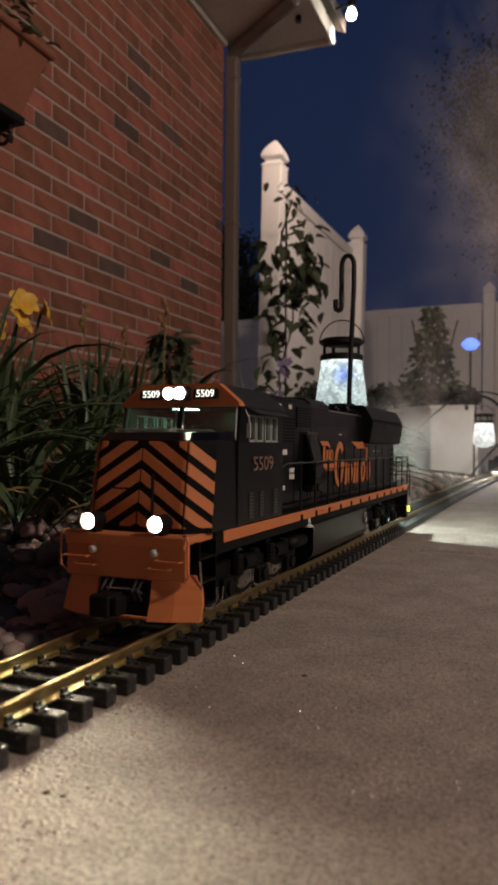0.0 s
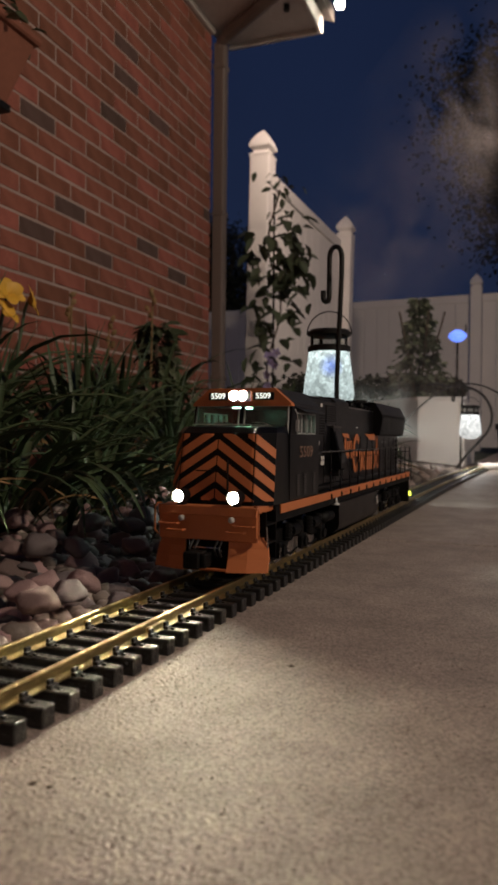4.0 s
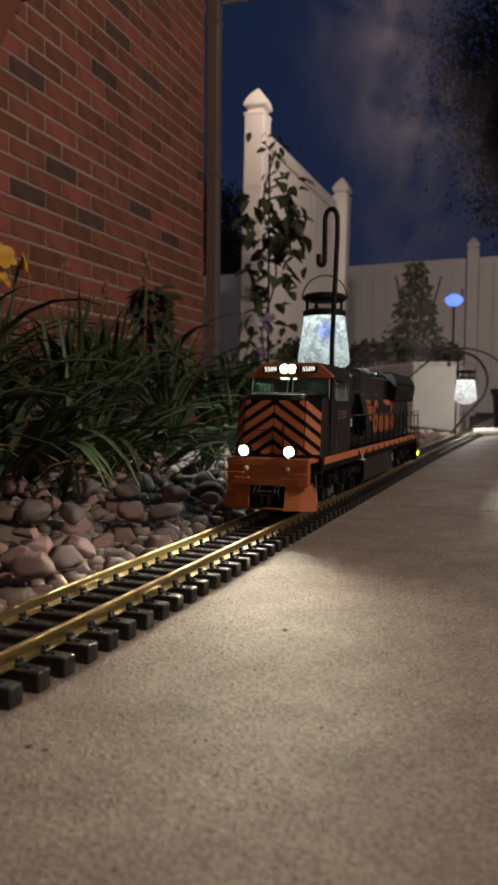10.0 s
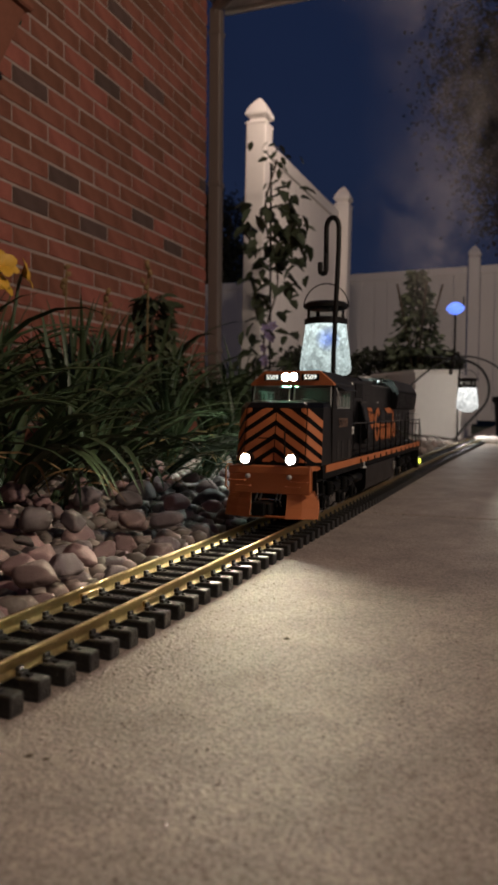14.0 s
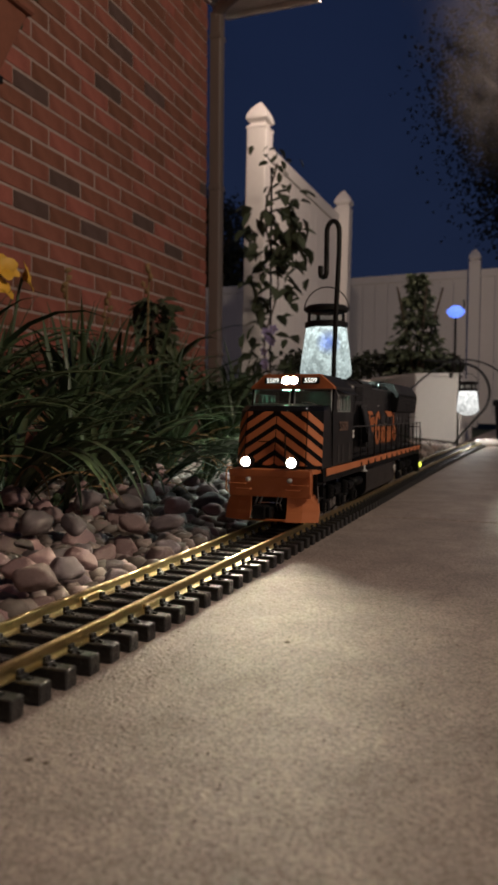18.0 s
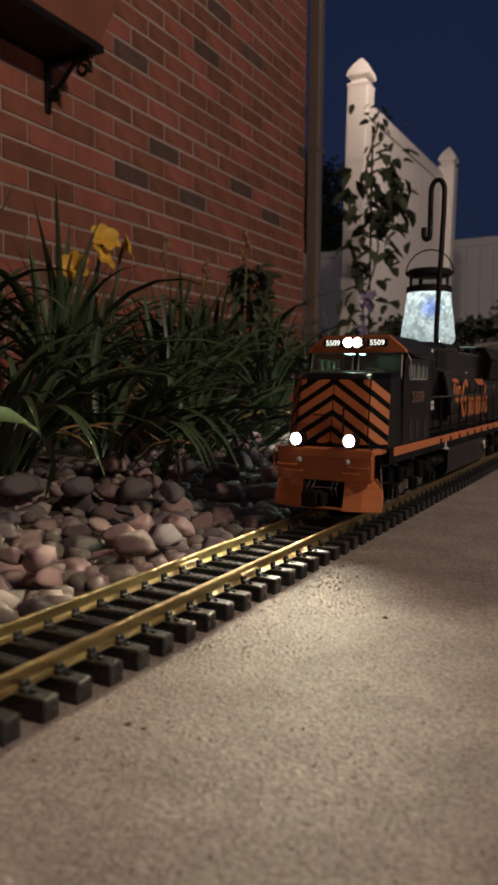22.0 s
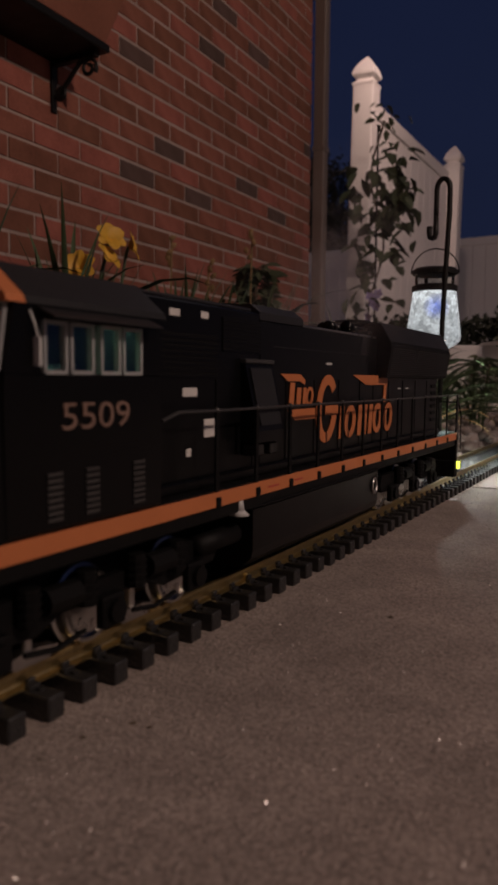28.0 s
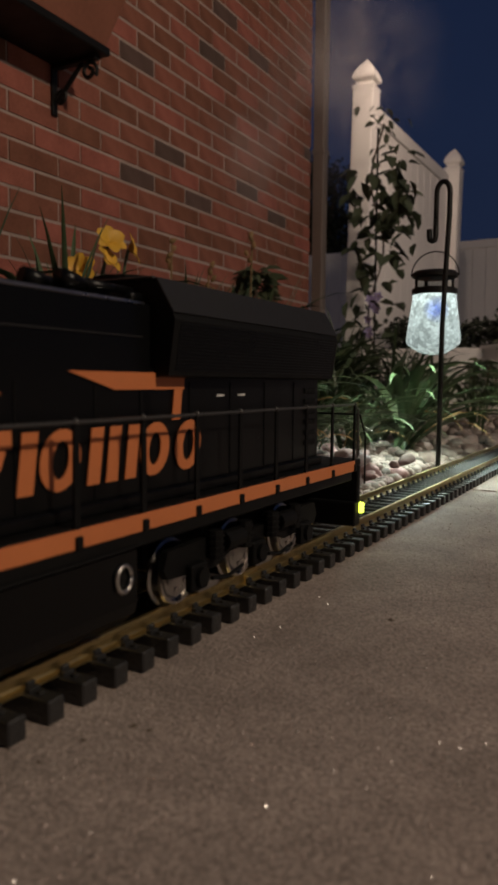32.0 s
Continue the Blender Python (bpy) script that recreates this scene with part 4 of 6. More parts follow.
# long hood
HW = 0.0345
hood = lp("hood", box(B(), -HW, HW, 0.1835, 0.312, 0.0825, 0.1855, 0.0012), BLACK, "black long hood")
lp("hood_middle", box(B(), -HW, HW, 0.3124, 0.538, 0.0825, 0.1818, 0.0012), BLACK, "", hood)
lp("hood_rear", box(B(), -HW, HW, 0.5304, 0.748, 0.0825, 0.1500, 0.0012), BLACK, "", hood)
bk = B()
prism(bk, [(-HW, 0.1815), (HW, 0.1815), (HW - 0.0005, 0.1865), (0.027, 0.1920), (-0.027, 0.1920), (-HW + 0.0005, 0.1865)], 0.312, 0.378, "y")
lp("dynamic_brake_hatch", bk, ROOF_GREY, "raised roof hatch", hood)
lp("roof_panel", box(B(), -0.030, 0.030, 0.190, 0.310, 0.1855, 0.1885, 0.0012), ROOF_GREY, "", hood)
lp("sill_notice", box(B(), 0.0499, 0.0504, 0.296, 0.310, 0.0768, 0.0778), RED_INK, "tiny red notice on the sill stripe")
lp("sill_notice", box(B(), 0.0499, 0.0504, 0.334, 0.346, 0.0768, 0.0778), RED_INK, "tiny red notice on the sill stripe")
lp("roof_edge", box(B(), -HW - 0.0006, HW + 0.0006, 0.3785, 0.532, 0.1810, 0.1824, 0.0003), STEEL, "worn bright roof edge", hood)
lp("roof_walk", box(B(), -0.031, 0.031, 0.380, 0.530, 0.1822, 0.1834, 0.0004), ROOF_GREY, "", hood)
for y in (0.328, 0.357):
    bm = B()
    rod(bm, (0, y, 0.1915), (0, y, 0.1935), 0.0130, 20)
    rod(bm, (0, y, 0.1935), (0, y, 0.1940), 0.0040, 10)
    lp("roof_fan", bm, MATT_BLACK, "round roof fan", hood)
ex = B()
box(ex, -0.011, 0.011, 0.504, 0.536, 0.1830, 0.1915, 0.0015)
lp("exhaust_outlet", ex, MATT_BLACK, "square black exhaust outlet", hood)
horn = B()
box(horn, -0.002, 0.030, 0.528, 0.538, 0.1835, 0.1875, 0.001)
for x, ln in ((0.002, 0.046), (0.013, 0.060), (0.025, 0.050)):
    rod(horn, (x, 0.534, 0.1885), (x, 0.534 - ln * 0.7, 0.1885), 0.0018, 10, 0.0024)
    rod(horn, (x, 0.534 - ln * 0.7, 0.1885), (x, 0.534 - ln, 0.1885), 0.0024, 12, 0.0050)
    rod(horn, (x, 0.533, 0.1860), (x, 0.533, 0.1890), 0.0016, 8)
lp("air_horn", horn, BLACK, "glossy black air horn with three trumpets", hood, True)
for y, r in ((0.562, 0.018), (0.602, 0.018), (0.660, 0.018)):
    bm = B()
    rod(bm, (0, y, 0.1950), (0, y, 0.1995), r, 20)
    lp("radiator_fan", bm, MATT_BLACK, "", hood)
RAD = [(-0.0345, 0.1455), (0.0345, 0.1455), (0.0435, 0.1465), (0.0475, 0.1745), (0.0465, 0.1770), (0.0360, 0.1950), (-0.0360, 0.1950), (-0.0465, 0.1770), (-0.0475, 0.1745), (-0.0435, 0.1465)]
rad = lp("radiator", prism(B(), RAD, 0.540, 0.753, "y"), MATT_BLACK, "flared black radiator box")
lp("radiator_roof", box(B(), -0.0350, 0.0350, 0.538, 0.755, 0.1945, 0.1962, 0.0008), ROOF_GREY, "", rad)

# dusty slope plates, paler than the sides: light from above put into the colour
both(lambda s: lp("radiator_slope", prism(B(), [(s * 0.0464, 0.1778), (s * 0.0471, 0.1782), (s * 0.0367, 0.1956), (s * 0.0360, 0.1952)], 0.5395, 0.7535, "y"), ROOF_GREY, "dusty sloping roof edge, coloured paler as if lit", rad))


def hood_side(s):
    x0, x1 = s * HW, s * (HW + 0.0009)
    # grilles
    for ya, yb, za, zb in ((0.199, 0.2590, 0.1445, 0.1680), (0.2650, 0.3120, 0.1600, 0.1800)):
        g = lp("intake_grille", box(B(), x0, s * (HW + 0.0006), ya, yb, za, zb), MATT_BLACK, "", hood)
        n = 8
        for i in range(n):
            lp("slat", box(B(), x0, x1, ya, yb, za + (zb - za) * i / n, za + (zb - za) * (i + 0.45) / n), BLACK, "", g)
    for i in range(14):
        z = 0.1490 + 0.0018 * i
        x = 0.0435 + 0.0040 * (z - 0.1465) / 0.028
        lp("radiator_slat", box(B(), s * (x - 0.0004), s * (x + 0.0005), 0.545, 0.748, z, z + 0.0007), BLACK, "", rad)
    # sloped filter box
    fb = B()
    prism(fb, [(x0, 0.1545), (s * 0.0375, 0.1545), (s * 0.0385, 0.1500), (s * 0.0475, 0.1120), (s * 0.0475, 0.1050), (x0, 0.1050)], 0.2870, 0.3230, "y")
    f = lp("filter_box", fb, BLACK, "sloped filter box", hood)
    lp("filter_lip", box(B(), x0, s * 0.0392, 0.286, 0.324, 0.1535, 0.1562, 0.0004), RAIL_GREY, "", f)
    lp("filter_panel", prism(B(), [(s * 0.0388, 0.1505), (s * 0.0394, 0.1505), (s * 0.0474, 0.1155), (s * 0.0468, 0.1155)], 0.291, 0.319, "y"), ROOF_GREY, "", f)
    for i in range(2):
        lp("filter_foot", box(B(), x0, s * 0.0455, 0.290 + 0.018 * i, 0.299 + 0.018 * i, 0.0965, 0.1042, 0.001), ROOF_GREY, "", f)
    # door seams
    for y in (0.258, 0.302, 0.350, 0.398, 0.446, 0.494, 0.528, 0.572, 0.616, 0.660, 0.704):
        lp("door_strip", box(B(), x0, s * (HW + 0.0005), y, y + 0.0010, 0.088, 0.1435), MATT_BLACK, "", hood)
    lp("hood_ledge", box(B(), x0, s * (HW + 0.0008), 0.330, 0.530, 0.1650, 0.1657), ROOF_GREY, "", hood)
    lp("hood_base_ledge", box(B(), x0, s * (HW + 0.004), 0.186, 0.748, 0.0825, 0.0885, 0.001), BLACK, "", hood)
    for i in range(6):
        lp("rear_louvre", box(B(), x0, s * (HW + 0.0014), 0.722, 0.740, 0.098 + 0.0075 * i, 0.1020 + 0.0075 * i, 0.0006), MATT_BLACK, "", hood)
    for y in (0.600, 0.625):
        lp("latch", box(B(), x0, s * (HW + 0.0008), y, y + 0.0085, 0.1352, 0.1364), SILVER, "", hood)
    lp("latch", box(B(), x0, s * (HW + 0.0010), 0.4195, 0.4300, 0.1552, 0.1568), SILVER, "pale latch", hood)
    # stickers, writing too small to read
    for y, z, w, h in ((0.211, 0.1765, 0.010, 0.0040), (0.2415, 0.1770, 0.008, 0.0040), (0.2235, 0.1338, 0.0145, 0.0050), (0.2450, 0.1105, 0.0140, 0.0105), (0.2270, 0.1010, 0.005, 0.0045)):
        lp("sticker", box(B(), x0, s * (HW + 0.0006), y, y + w, z, z + h, 0.0003), LABEL_WHITE, "pale sticker", hood)


both(hood_side)

# orange emblem on the hood, as plain shapes
def emblem(s):
    x0, x1 = s * (HW + 0.0005), s * (HW + 0.0011)
    def put(outline):
        lp("emblem_shape", prism(B(), outline, x0, x1, "x"), ORANGE, "", hood)
    def oval(yc, zc, ry, rz, thick, slant, a0=0.0, a1=math.tau):
        """A slanted oval band."""
        bm = B()
        n = 22
        rings = []
        for i in range(n + 1):
            a = a0 + (a1 - a0) * i / n
            ring = []
            for k in (1.0, 1.0 - thick):
                dy, dz = ry * (k if k == 1.0 else 1 - thick * 1.15) * math.cos(a), rz * (k if k == 1.0 else 1 - thick * 0.75) * math.sin(a)
                for x in (x0, x1):
                    ring.append(bm.verts.new((x, yc + dy + slant * dz, zc + dz)))
            rings.append(ring)
        for p, q in zip(rings, rings[1:]):
            for i, j in ((0, 1), (1, 3), (3, 2), (2, 0)):
                bm.faces.new((p[i], p[j], q[j], q[i]))
        if a1 - a0 < math.tau - 0.01:
            bm.faces.new([rings[0][k] for k in (0, 1, 3, 2)])
            bm.faces.new([rings[-1][k] for k in (0, 1, 3, 2)])
        else:
            bmesh.ops.remove_doubles(bm, verts=bm.verts[:], dist=1e-6)
        lp("emblem_shape", bm, ORANGE, "", hood)

    def bar(y, w, za, zb, slant=0.14):
        put([(y, za), (y + w, za), (y + w + slant * (zb - za), zb), (y + slant * (zb - za), zb)])
    put([(0.3405, 0.1475), (0.3720, 0.1475), (0.3800, 0.1435), (0.3800, 0.1400), (0.3720, 0.1425), (0.3520, 0.1425)])
    bar(0.3535, 0.0075, 0.1250, 0.1415)
    bar(0.3655, 0.0070, 0.1250, 0.1380)
    bar(0.3760, 0.0050, 0.1250, 0.1380)
    oval(0.3885, 0.1315, 0.0068, 0.0070, 0.45, 0.14)
    put([(0.3520, 0.1228), (0.3985, 0.1228), (0.3985, 0.1150), (0.3640, 0.1150)])
    oval(0.4215, 0.1215, 0.0205, 0.0262, 0.40, 0.10, radians(40), radians(348))
    put([(0.4180, 0.1238), (0.4440, 0.1238), (0.4440, 0.1165), (0.4180, 0.1165)])
    bar(0.4460, 0.0090, 0.0965, 0.1225)
    oval(0.4715, 0.1095, 0.0125, 0.0135, 0.52, 0.14)
    bar(0.4880, 0.0085, 0.0965, 0.1225)
    bar(0.5010, 0.0085, 0.0965, 0.1225)
    bar(0.5150, 0.0085, 0.0965, 0.1225)
    oval(0.5395, 0.1095, 0.0125, 0.0135, 0.52, 0.14)
    bar(0.5545, 0.0075, 0.1235, 0.1450)
    oval(0.5700, 0.1095, 0.0125, 0.0135, 0.50, 0.14)
    put([(0.4760, 0.1480), (0.5660, 0.1480), (0.5660, 0.1395), (0.5080, 0.1395)])


both(emblem)

# handrails
def rails(s):
    ys = [0.2360 + 0.0460 * i for i in range(13)]
    for y in ys:
        bm = B()
        prism(bm, [(y - 0.0019, 0.0740), (y + 0.0019, 0.0740), (y + 0.0015, 0.1272), (y - 0.0015, 0.1272)], s * 0.0484, s * 0.0496, "x")
        box(bm, s * 0.0484, s * 0.0512, y - 0.0022, y + 0.0022, 0.0735, 0.0790, 0.0005)
        lp("stanchion", bm, MATT_BLACK)
    bm = B()
    tube(bm, [(s * 0.0475, 0.187, 0.1230), (s * 0.0485, 0.200, 0.1268)] + [(s * 0.0488, y, 0.1265) for y in ys] + [(s * 0.0480, 0.798, 0.1225), (s * 0.0470, 0.801, 0.1000), (s * 0.0470, 0.801, 0.0830)], 0.0009, 6)
    lp("handrail", bm, RAIL_GREY, "thin worn grey handrail")
    for y in ys:
        bm = B()
        bmesh.ops.create_icosphere(bm, subdivisions=1, radius=0.0019, matrix=Matrix.Translation((s * 0.0489, y, 0.1268)))
        lp("rail_knob", bm, RAIL_GREY, "", None, True)
    bm = B()
    tube(bm, [(s * 0.0470, 0.805, 0.118), (s * 0.0480, 0.816, 0.100), (s * 0.0480, 0.8165, 0.060)], 0.0008, 6)
    lp("end_grab", bm, MATT_BLACK)


both(rails)
bm = B()
tube(bm, [(-0.046, 0.806, 0.084), (-0.046, 0.806, 0.118), (0.046, 0.806, 0.118), (0.046, 0.806, 0.084)], 0.0008, 6)
lp("end_rail", bm, MATT_BLACK, "black rail across the tail")
rp_ = B()
box(rp_, -0.046, 0.046, 0.806, 0.812, 0.040, 0.0765, 0.001)
box(rp_, -0.046, 0.046, 0.800, 0.8125, 0.026, 0.046, 0.001)
lp("rear_pilot", rp_, MATT_BLACK, "black rear pilot")
both(lambda s: lp("marker", box(B(), s * 0.0445, s * 0.0492, 0.8095, 0.8140, 0.036, 0.0450, 0.001), LIGHT_MARKER, "yellow glowing marker"))

# fuel tank, bell, filler
TANK = [(-0.040, 0.0290), (0.040, 0.0290), (0.0465, 0.0345), (0.0480, 0.0400), (0.0480, 0.0650), (-0.0480, 0.0650), (-0.0480, 0.0400), (-0.0465, 0.0345)]
tank = lp("fuel_tank", prism(B(), TANK, 0.280, 0.508, "y"), BLACK, "black fuel tank")
def fittings(s):
    bm = B()
    tube(bm, [(s * 0.0490, 0.497 + 0.0052 * math.cos(a), 0.0535 + 0.0062 * math.sin(a)) for a in [math.tau * i / 16 for i in range(17)]], 0.0012, 6)
    lp("filler_ring", bm, STEEL, "bright filler ring", tank, True)
    bm = B()
    rod(bm, (s * 0.0475, 0.2640, 0.0735), (s * 0.0475, 0.2640, 0.0675), 0.0022, 12, 0.0030)
    rod(bm, (s * 0.0475, 0.2640, 0.0675), (s * 0.0475, 0.2640, 0.0645), 0.0030, 12, 0.0062)
    lp("bell", bm, SILVER, "small silver bell", smooth=True)
    bm = B()
    rod(bm, (s * 0.040, 0.228, 0.052), (s * 0.040, 0.270, 0.052), 0.006, 10)
    lp("air_tank", bm, MATT_BLACK, smooth=True)
    bm = B()
    tube(bm, [(s * 0.0465, 0.06, 0.0675), (s * 0.0465, 0.27, 0.0670), (s * 0.0490, 0.290, 0.0670), (s * 0.0490, 0.50, 0.0670), (s * 0.0465, 0.53, 0.0675), (s * 0.0465, 0.78, 0.0675)], 0.0009, 6)
    lp("pipe_run", bm, MATT_BLACK)


both(fittings)

# trucks with turning wheels
WHEEL_R = 0.0175
wheels = []
WHEEL = B()
prof = [(0.004, -0.0030), (0.0130, -0.0030), (0.0140, -0.0010), (0.0150, -0.0010), (0.0155, -0.0034), (0.0170, -0.0034), (0.0175, -0.0020), (0.0177, 0.0024), (0.0195, 0.0030), (0.0195, 0.0042), (0.004, 0.0042)]
lathe(WHEEL, prof, 28)
for k in range(6):
    a = k * math.tau / 6
    rod(WHEEL, (0.009 * math.cos(a), 0.009 * math.sin(a), -0.0036), (0.009 * math.cos(a), 0.009 * math.sin(a), -0.0024), 0.0018, 6)
WHEEL_MESH = finish(WHEEL, "wheel", STEEL)
AXLE_MESH = finish(rod(B(), (-0.026, 0, 0), (0.026, 0, 0), 0.003, 10), "axle", STEEL)


def truck(yc):
    tr_ = lp("truck", box(B(), -0.018, 0.018, yc - 0.085, yc + 0.085, 0.040, 0.062, 0.002), MATT_BLACK, "black six-wheel truck")
    for s in (-1, 1):
        fr = B()
        prism(fr, [(yc - 0.098, 0.046), (yc - 0.094, 0.040), (yc - 0.045, 0.037), (yc - 0.030, 0.043), (yc + 0.030, 0.043), (yc + 0.045, 0.037), (yc + 0.094, 0.040),
                   (yc + 0.098, 0.046), (yc + 0.094, 0.055), (yc + 0.050, 0.056), (yc + 0.030, 0.052), (yc - 0.030, 0.052), (yc - 0.050, 0.056), (yc - 0.094, 0.055)],
              s * 0.0345, s * 0.0390, "x")
        lp("side_frame", fr, MATT_BLACK, "", tr_)
        for dy in (-0.070, 0.0, 0.070):
            ab = B()
            box(ab, s * 0.0385, s * 0.0440, yc + dy - 0.008, yc + dy + 0.008, 0.0295, 0.0445, 0.001)
            rod(ab, (s * 0.043, yc + dy, 0.037), (s * 0.0465, yc + dy, 0.037), 0.0055, 12)
            lp("axle_box", ab, MATT_BLACK, "", tr_)
        for dy in (-0.052, -0.018, 0.018, 0.052):
            sp = B()
            rod(sp, (s * 0.0420, yc + dy, 0.044), (s * 0.0420, yc + dy, 0.0600), 0.0048, 10)
            for i in range(4):
                rod(sp, (s * 0.0420, yc + dy, 0.0455 + 0.0036 * i), (s * 0.0420, yc + dy, 0.0470 + 0.0036 * i), 0.0056, 10)
            lp("spring", sp, MATT_BLACK, "", tr_)
        for dy in (-0.035, 0.035):
            bc = B()
            rod(bc, (s * 0.0425, yc + dy - 0.010, 0.0520), (s * 0.0425, yc + dy + 0.010, 0.0520), 0.0058, 12)
            lp("brake_cylinder", bc, MATT_BLACK, "", tr_)
            bs = B()
            tube(bs, [(s * 0.0405, yc + dy - 0.018, 0.0320), (s * 0.0405, yc + dy, 0.0290), (s * 0.0405, yc + dy + 0.018, 0.0320)], 0.0013, 6)
            lp("brake_rod", bs, MATT_BLACK, "", tr_)
        for dy in (-0.036, 0.036):
            sk = B()
            prism(sk, [(yc + dy - 0.016, 0.0245), (yc + dy - 0.010, 0.0200), (yc + dy + 0.010, 0.0200), (yc + dy + 0.016, 0.0245), (yc + dy + 0.006, 0.0265), (yc + dy - 0.006, 0.0265)], s * 0.0205, s * 0.0275, "x")
            rod(sk, (s * 0.024, yc + dy, 0.0255), (s * 0.024, yc + dy, 0.036), 0.0026, 10)
            lp("pickup_shoe", sk, STEEL, "bright pickup shoe", tr_)
    for dy in (-0.070, 0.0, 0.070):
        ax = new("wheelset", AXLE_MESH)
        ax.parent = loco
        ax["label"] = "bright steel wheelset"
        for s in (-1, 1):
            w = new("wheel", WHEEL_MESH)
            w.parent = ax
            w.matrix_basis = pose(s * 0.0255, 0, 0, 0, -90 * s, 0)
        wheels.append((ax, yc + dy))


truck(0.155)
truck(0.640)


# ---- stones ----
CUTS = [[Vector(c).normalized() for c in cuts] for cuts in (
    ((1, 0.3, 0.4), (-0.5, 0.8, 0.5), (-0.3, -0.9, 0.4)), ((0.6, 0.7, 0.6), (-0.9, 0.1, 0.5), (0.3, -1, 0.3)),
    ((0.1, 1, 0.3), (0.9, -0.4, 0.5), (-0.7, -0.5, 0.7)), ((0.8, 0.1, 0.8), (-0.8, 0.6, 0.2), (0, -1, 0.5)))]


def stone_mesh(seed, material):
    bm = B()
    bmesh.ops.create_icosphere(bm, subdivisions=3, radius=1.0)
    for v in bm.verts:
        d = v.co.normalized()
        r = 1 + 0.30 * noise.noise(d * 0.9 + Vector((seed * 7.1, 0, 0))) + 0.22 * noise.noise(d * 2.1 + Vector((0, seed * 3.3, 0))) + 0.05 * noise.noise(d * 5.5 + Vector((seed, 0, 1)))
        v.co = d * r
        for cut in CUTS[seed % 4]:
            over = v.co.dot(cut) - 0.66
            if over > 0:
                v.co -= cut * over * 0.86
        v.co.z = max(min(v.co.z, 0.80), -0.75)
    return finish(bm, "river_stone", material, True)


STONES = [stone_mesh(i, STONE if i % 3 else STONE_GREY) for i in range(12)]
random.seed(21)
placed = []
tries = 0
while len(placed) < 290 and tries < 30000:
    tries += 1
    layer = 0 if len(placed) < 215 else 1
    x, y = random.uniform(-0.56, -0.318), random.uniform(0.12, 1.12)
    r = random.choice((0.008, 0.010, 0.012, 0.0135, 0.015, 0.018))
    if x + r > -0.309 or any(l == layer and (x - a) ** 2 + (y - b) ** 2 < (0.83 * (r + c)) ** 2 for a, b, c, l in placed):
        continue
    placed.append((x, y, r, layer))
for i, (x, y, r, layer) in enumerate(placed):
    mesh = random.choice(STONES)
    ob = new("river_stone", mesh)
    flat = random.uniform(0.6, 0.88)
    z = bed_height(x, y) + r * flat * 0.52 + (0.020 if layer else 0.0)
    ob.matrix_basis = pose(x, y, z, random.uniform(-18, 18), random.uniform(-18, 18), random.uniform(0, 360)) @ Matrix.Diagonal((r * random.uniform(1.0, 1.32), r, r * flat, 1))
    grey = mesh.materials[0] == STONE_GREY
    tagged(ob, "rounded grey river stone in the bed beside the track" if grey else "rounded pinkish river stone in the bed beside the track",
           "stone", "river stones along the track")
# the finer stones between and beyond
seed_bm = B()
bmesh.ops.create_icosphere(seed_bm, subdivisions=1, radius=1.0)
seed_bm.verts.ensure_lookup_table()
PEBBLE = [v.co.copy() for v in seed_bm.verts]
PEBBLE_FACES = [[v.index for v in f.verts] for f in seed_bm.faces]
seed_bm.free()
bm = B()
for i in range(2300):
    far = i > 1500
    x = random.uniform(-0.75 if far else -0.66, -0.318)
    y = random.uniform(1.3, 3.6) if far else random.uniform(0.0, 1.45)
    r = random.uniform(0.010, 0.022) if far else random.uniform(0.006, 0.013)
    m = pose(x, y, bed_height(x, y) + r * 0.3, random.uniform(-30, 30), random.uniform(-30, 30), random.uniform(0, 360)) @ Matrix.Diagonal((r * 1.2, r * 0.9, r * 0.7, 1))
    k = random.random() * 50
    vs = [bm.verts.new(m @ (c * (1 + 0.3 * noise.noise(c + Vector((k, 0, 0)))))) for c in PEBBLE]
    for f in PEBBLE_FACES:
        bm.faces.new([vs[j] for j in f])
CHIP = [Vector(v) for v in ((1, 0, -0.2), (0.3, 0.9, -0.3), (-0.8, 0.5, -0.2), (-0.7, -0.6, -0.3), (0.4, -0.9, -0.2), (0.1, 0.1, 0.6), (-0.3, -0.2, 0.55))]
FACES = ((0, 1, 5), (1, 2, 5), (2, 6, 5), (2, 3, 6), (3, 4, 6), (4, 5, 6), (4, 0, 5), (4, 3, 2, 1, 0))
STONE_JOINED = shade("stone_chips", (0.28, 0.23, 0.20), 0.75, vary=0.45, fine=150, coarse=22, bump=0.3, pieces=0.5, island=True)
tagged(part("pebbles", bm, STONE_JOINED, smooth=True), "small pebbles between the larger river stones", "gravel", kind="stuff")
bm = B()
for i in range(2400):
    x, y = random.uniform(-1.60, -0.45), random.uniform(-0.2, 3.6)
    ln = random.uniform(0.008, 0.035)
    m = pose(x, y, bed_height(x, y) + 0.004, random.uniform(-25, 25), random.uniform(-25, 25), random.uniform(0, 360)) @ Matrix.Diagonal((ln, ln * 0.25, 0.006, 1))
    vs = [bm.verts.new(m @ c) for c in CHIP]
    for f in FACES:
        bm.faces.new([vs[k] for k in f])
tagged(part("mulch_chips", bm, BARK), "dark bark mulch chips on the bed", "mulch", kind="stuff")

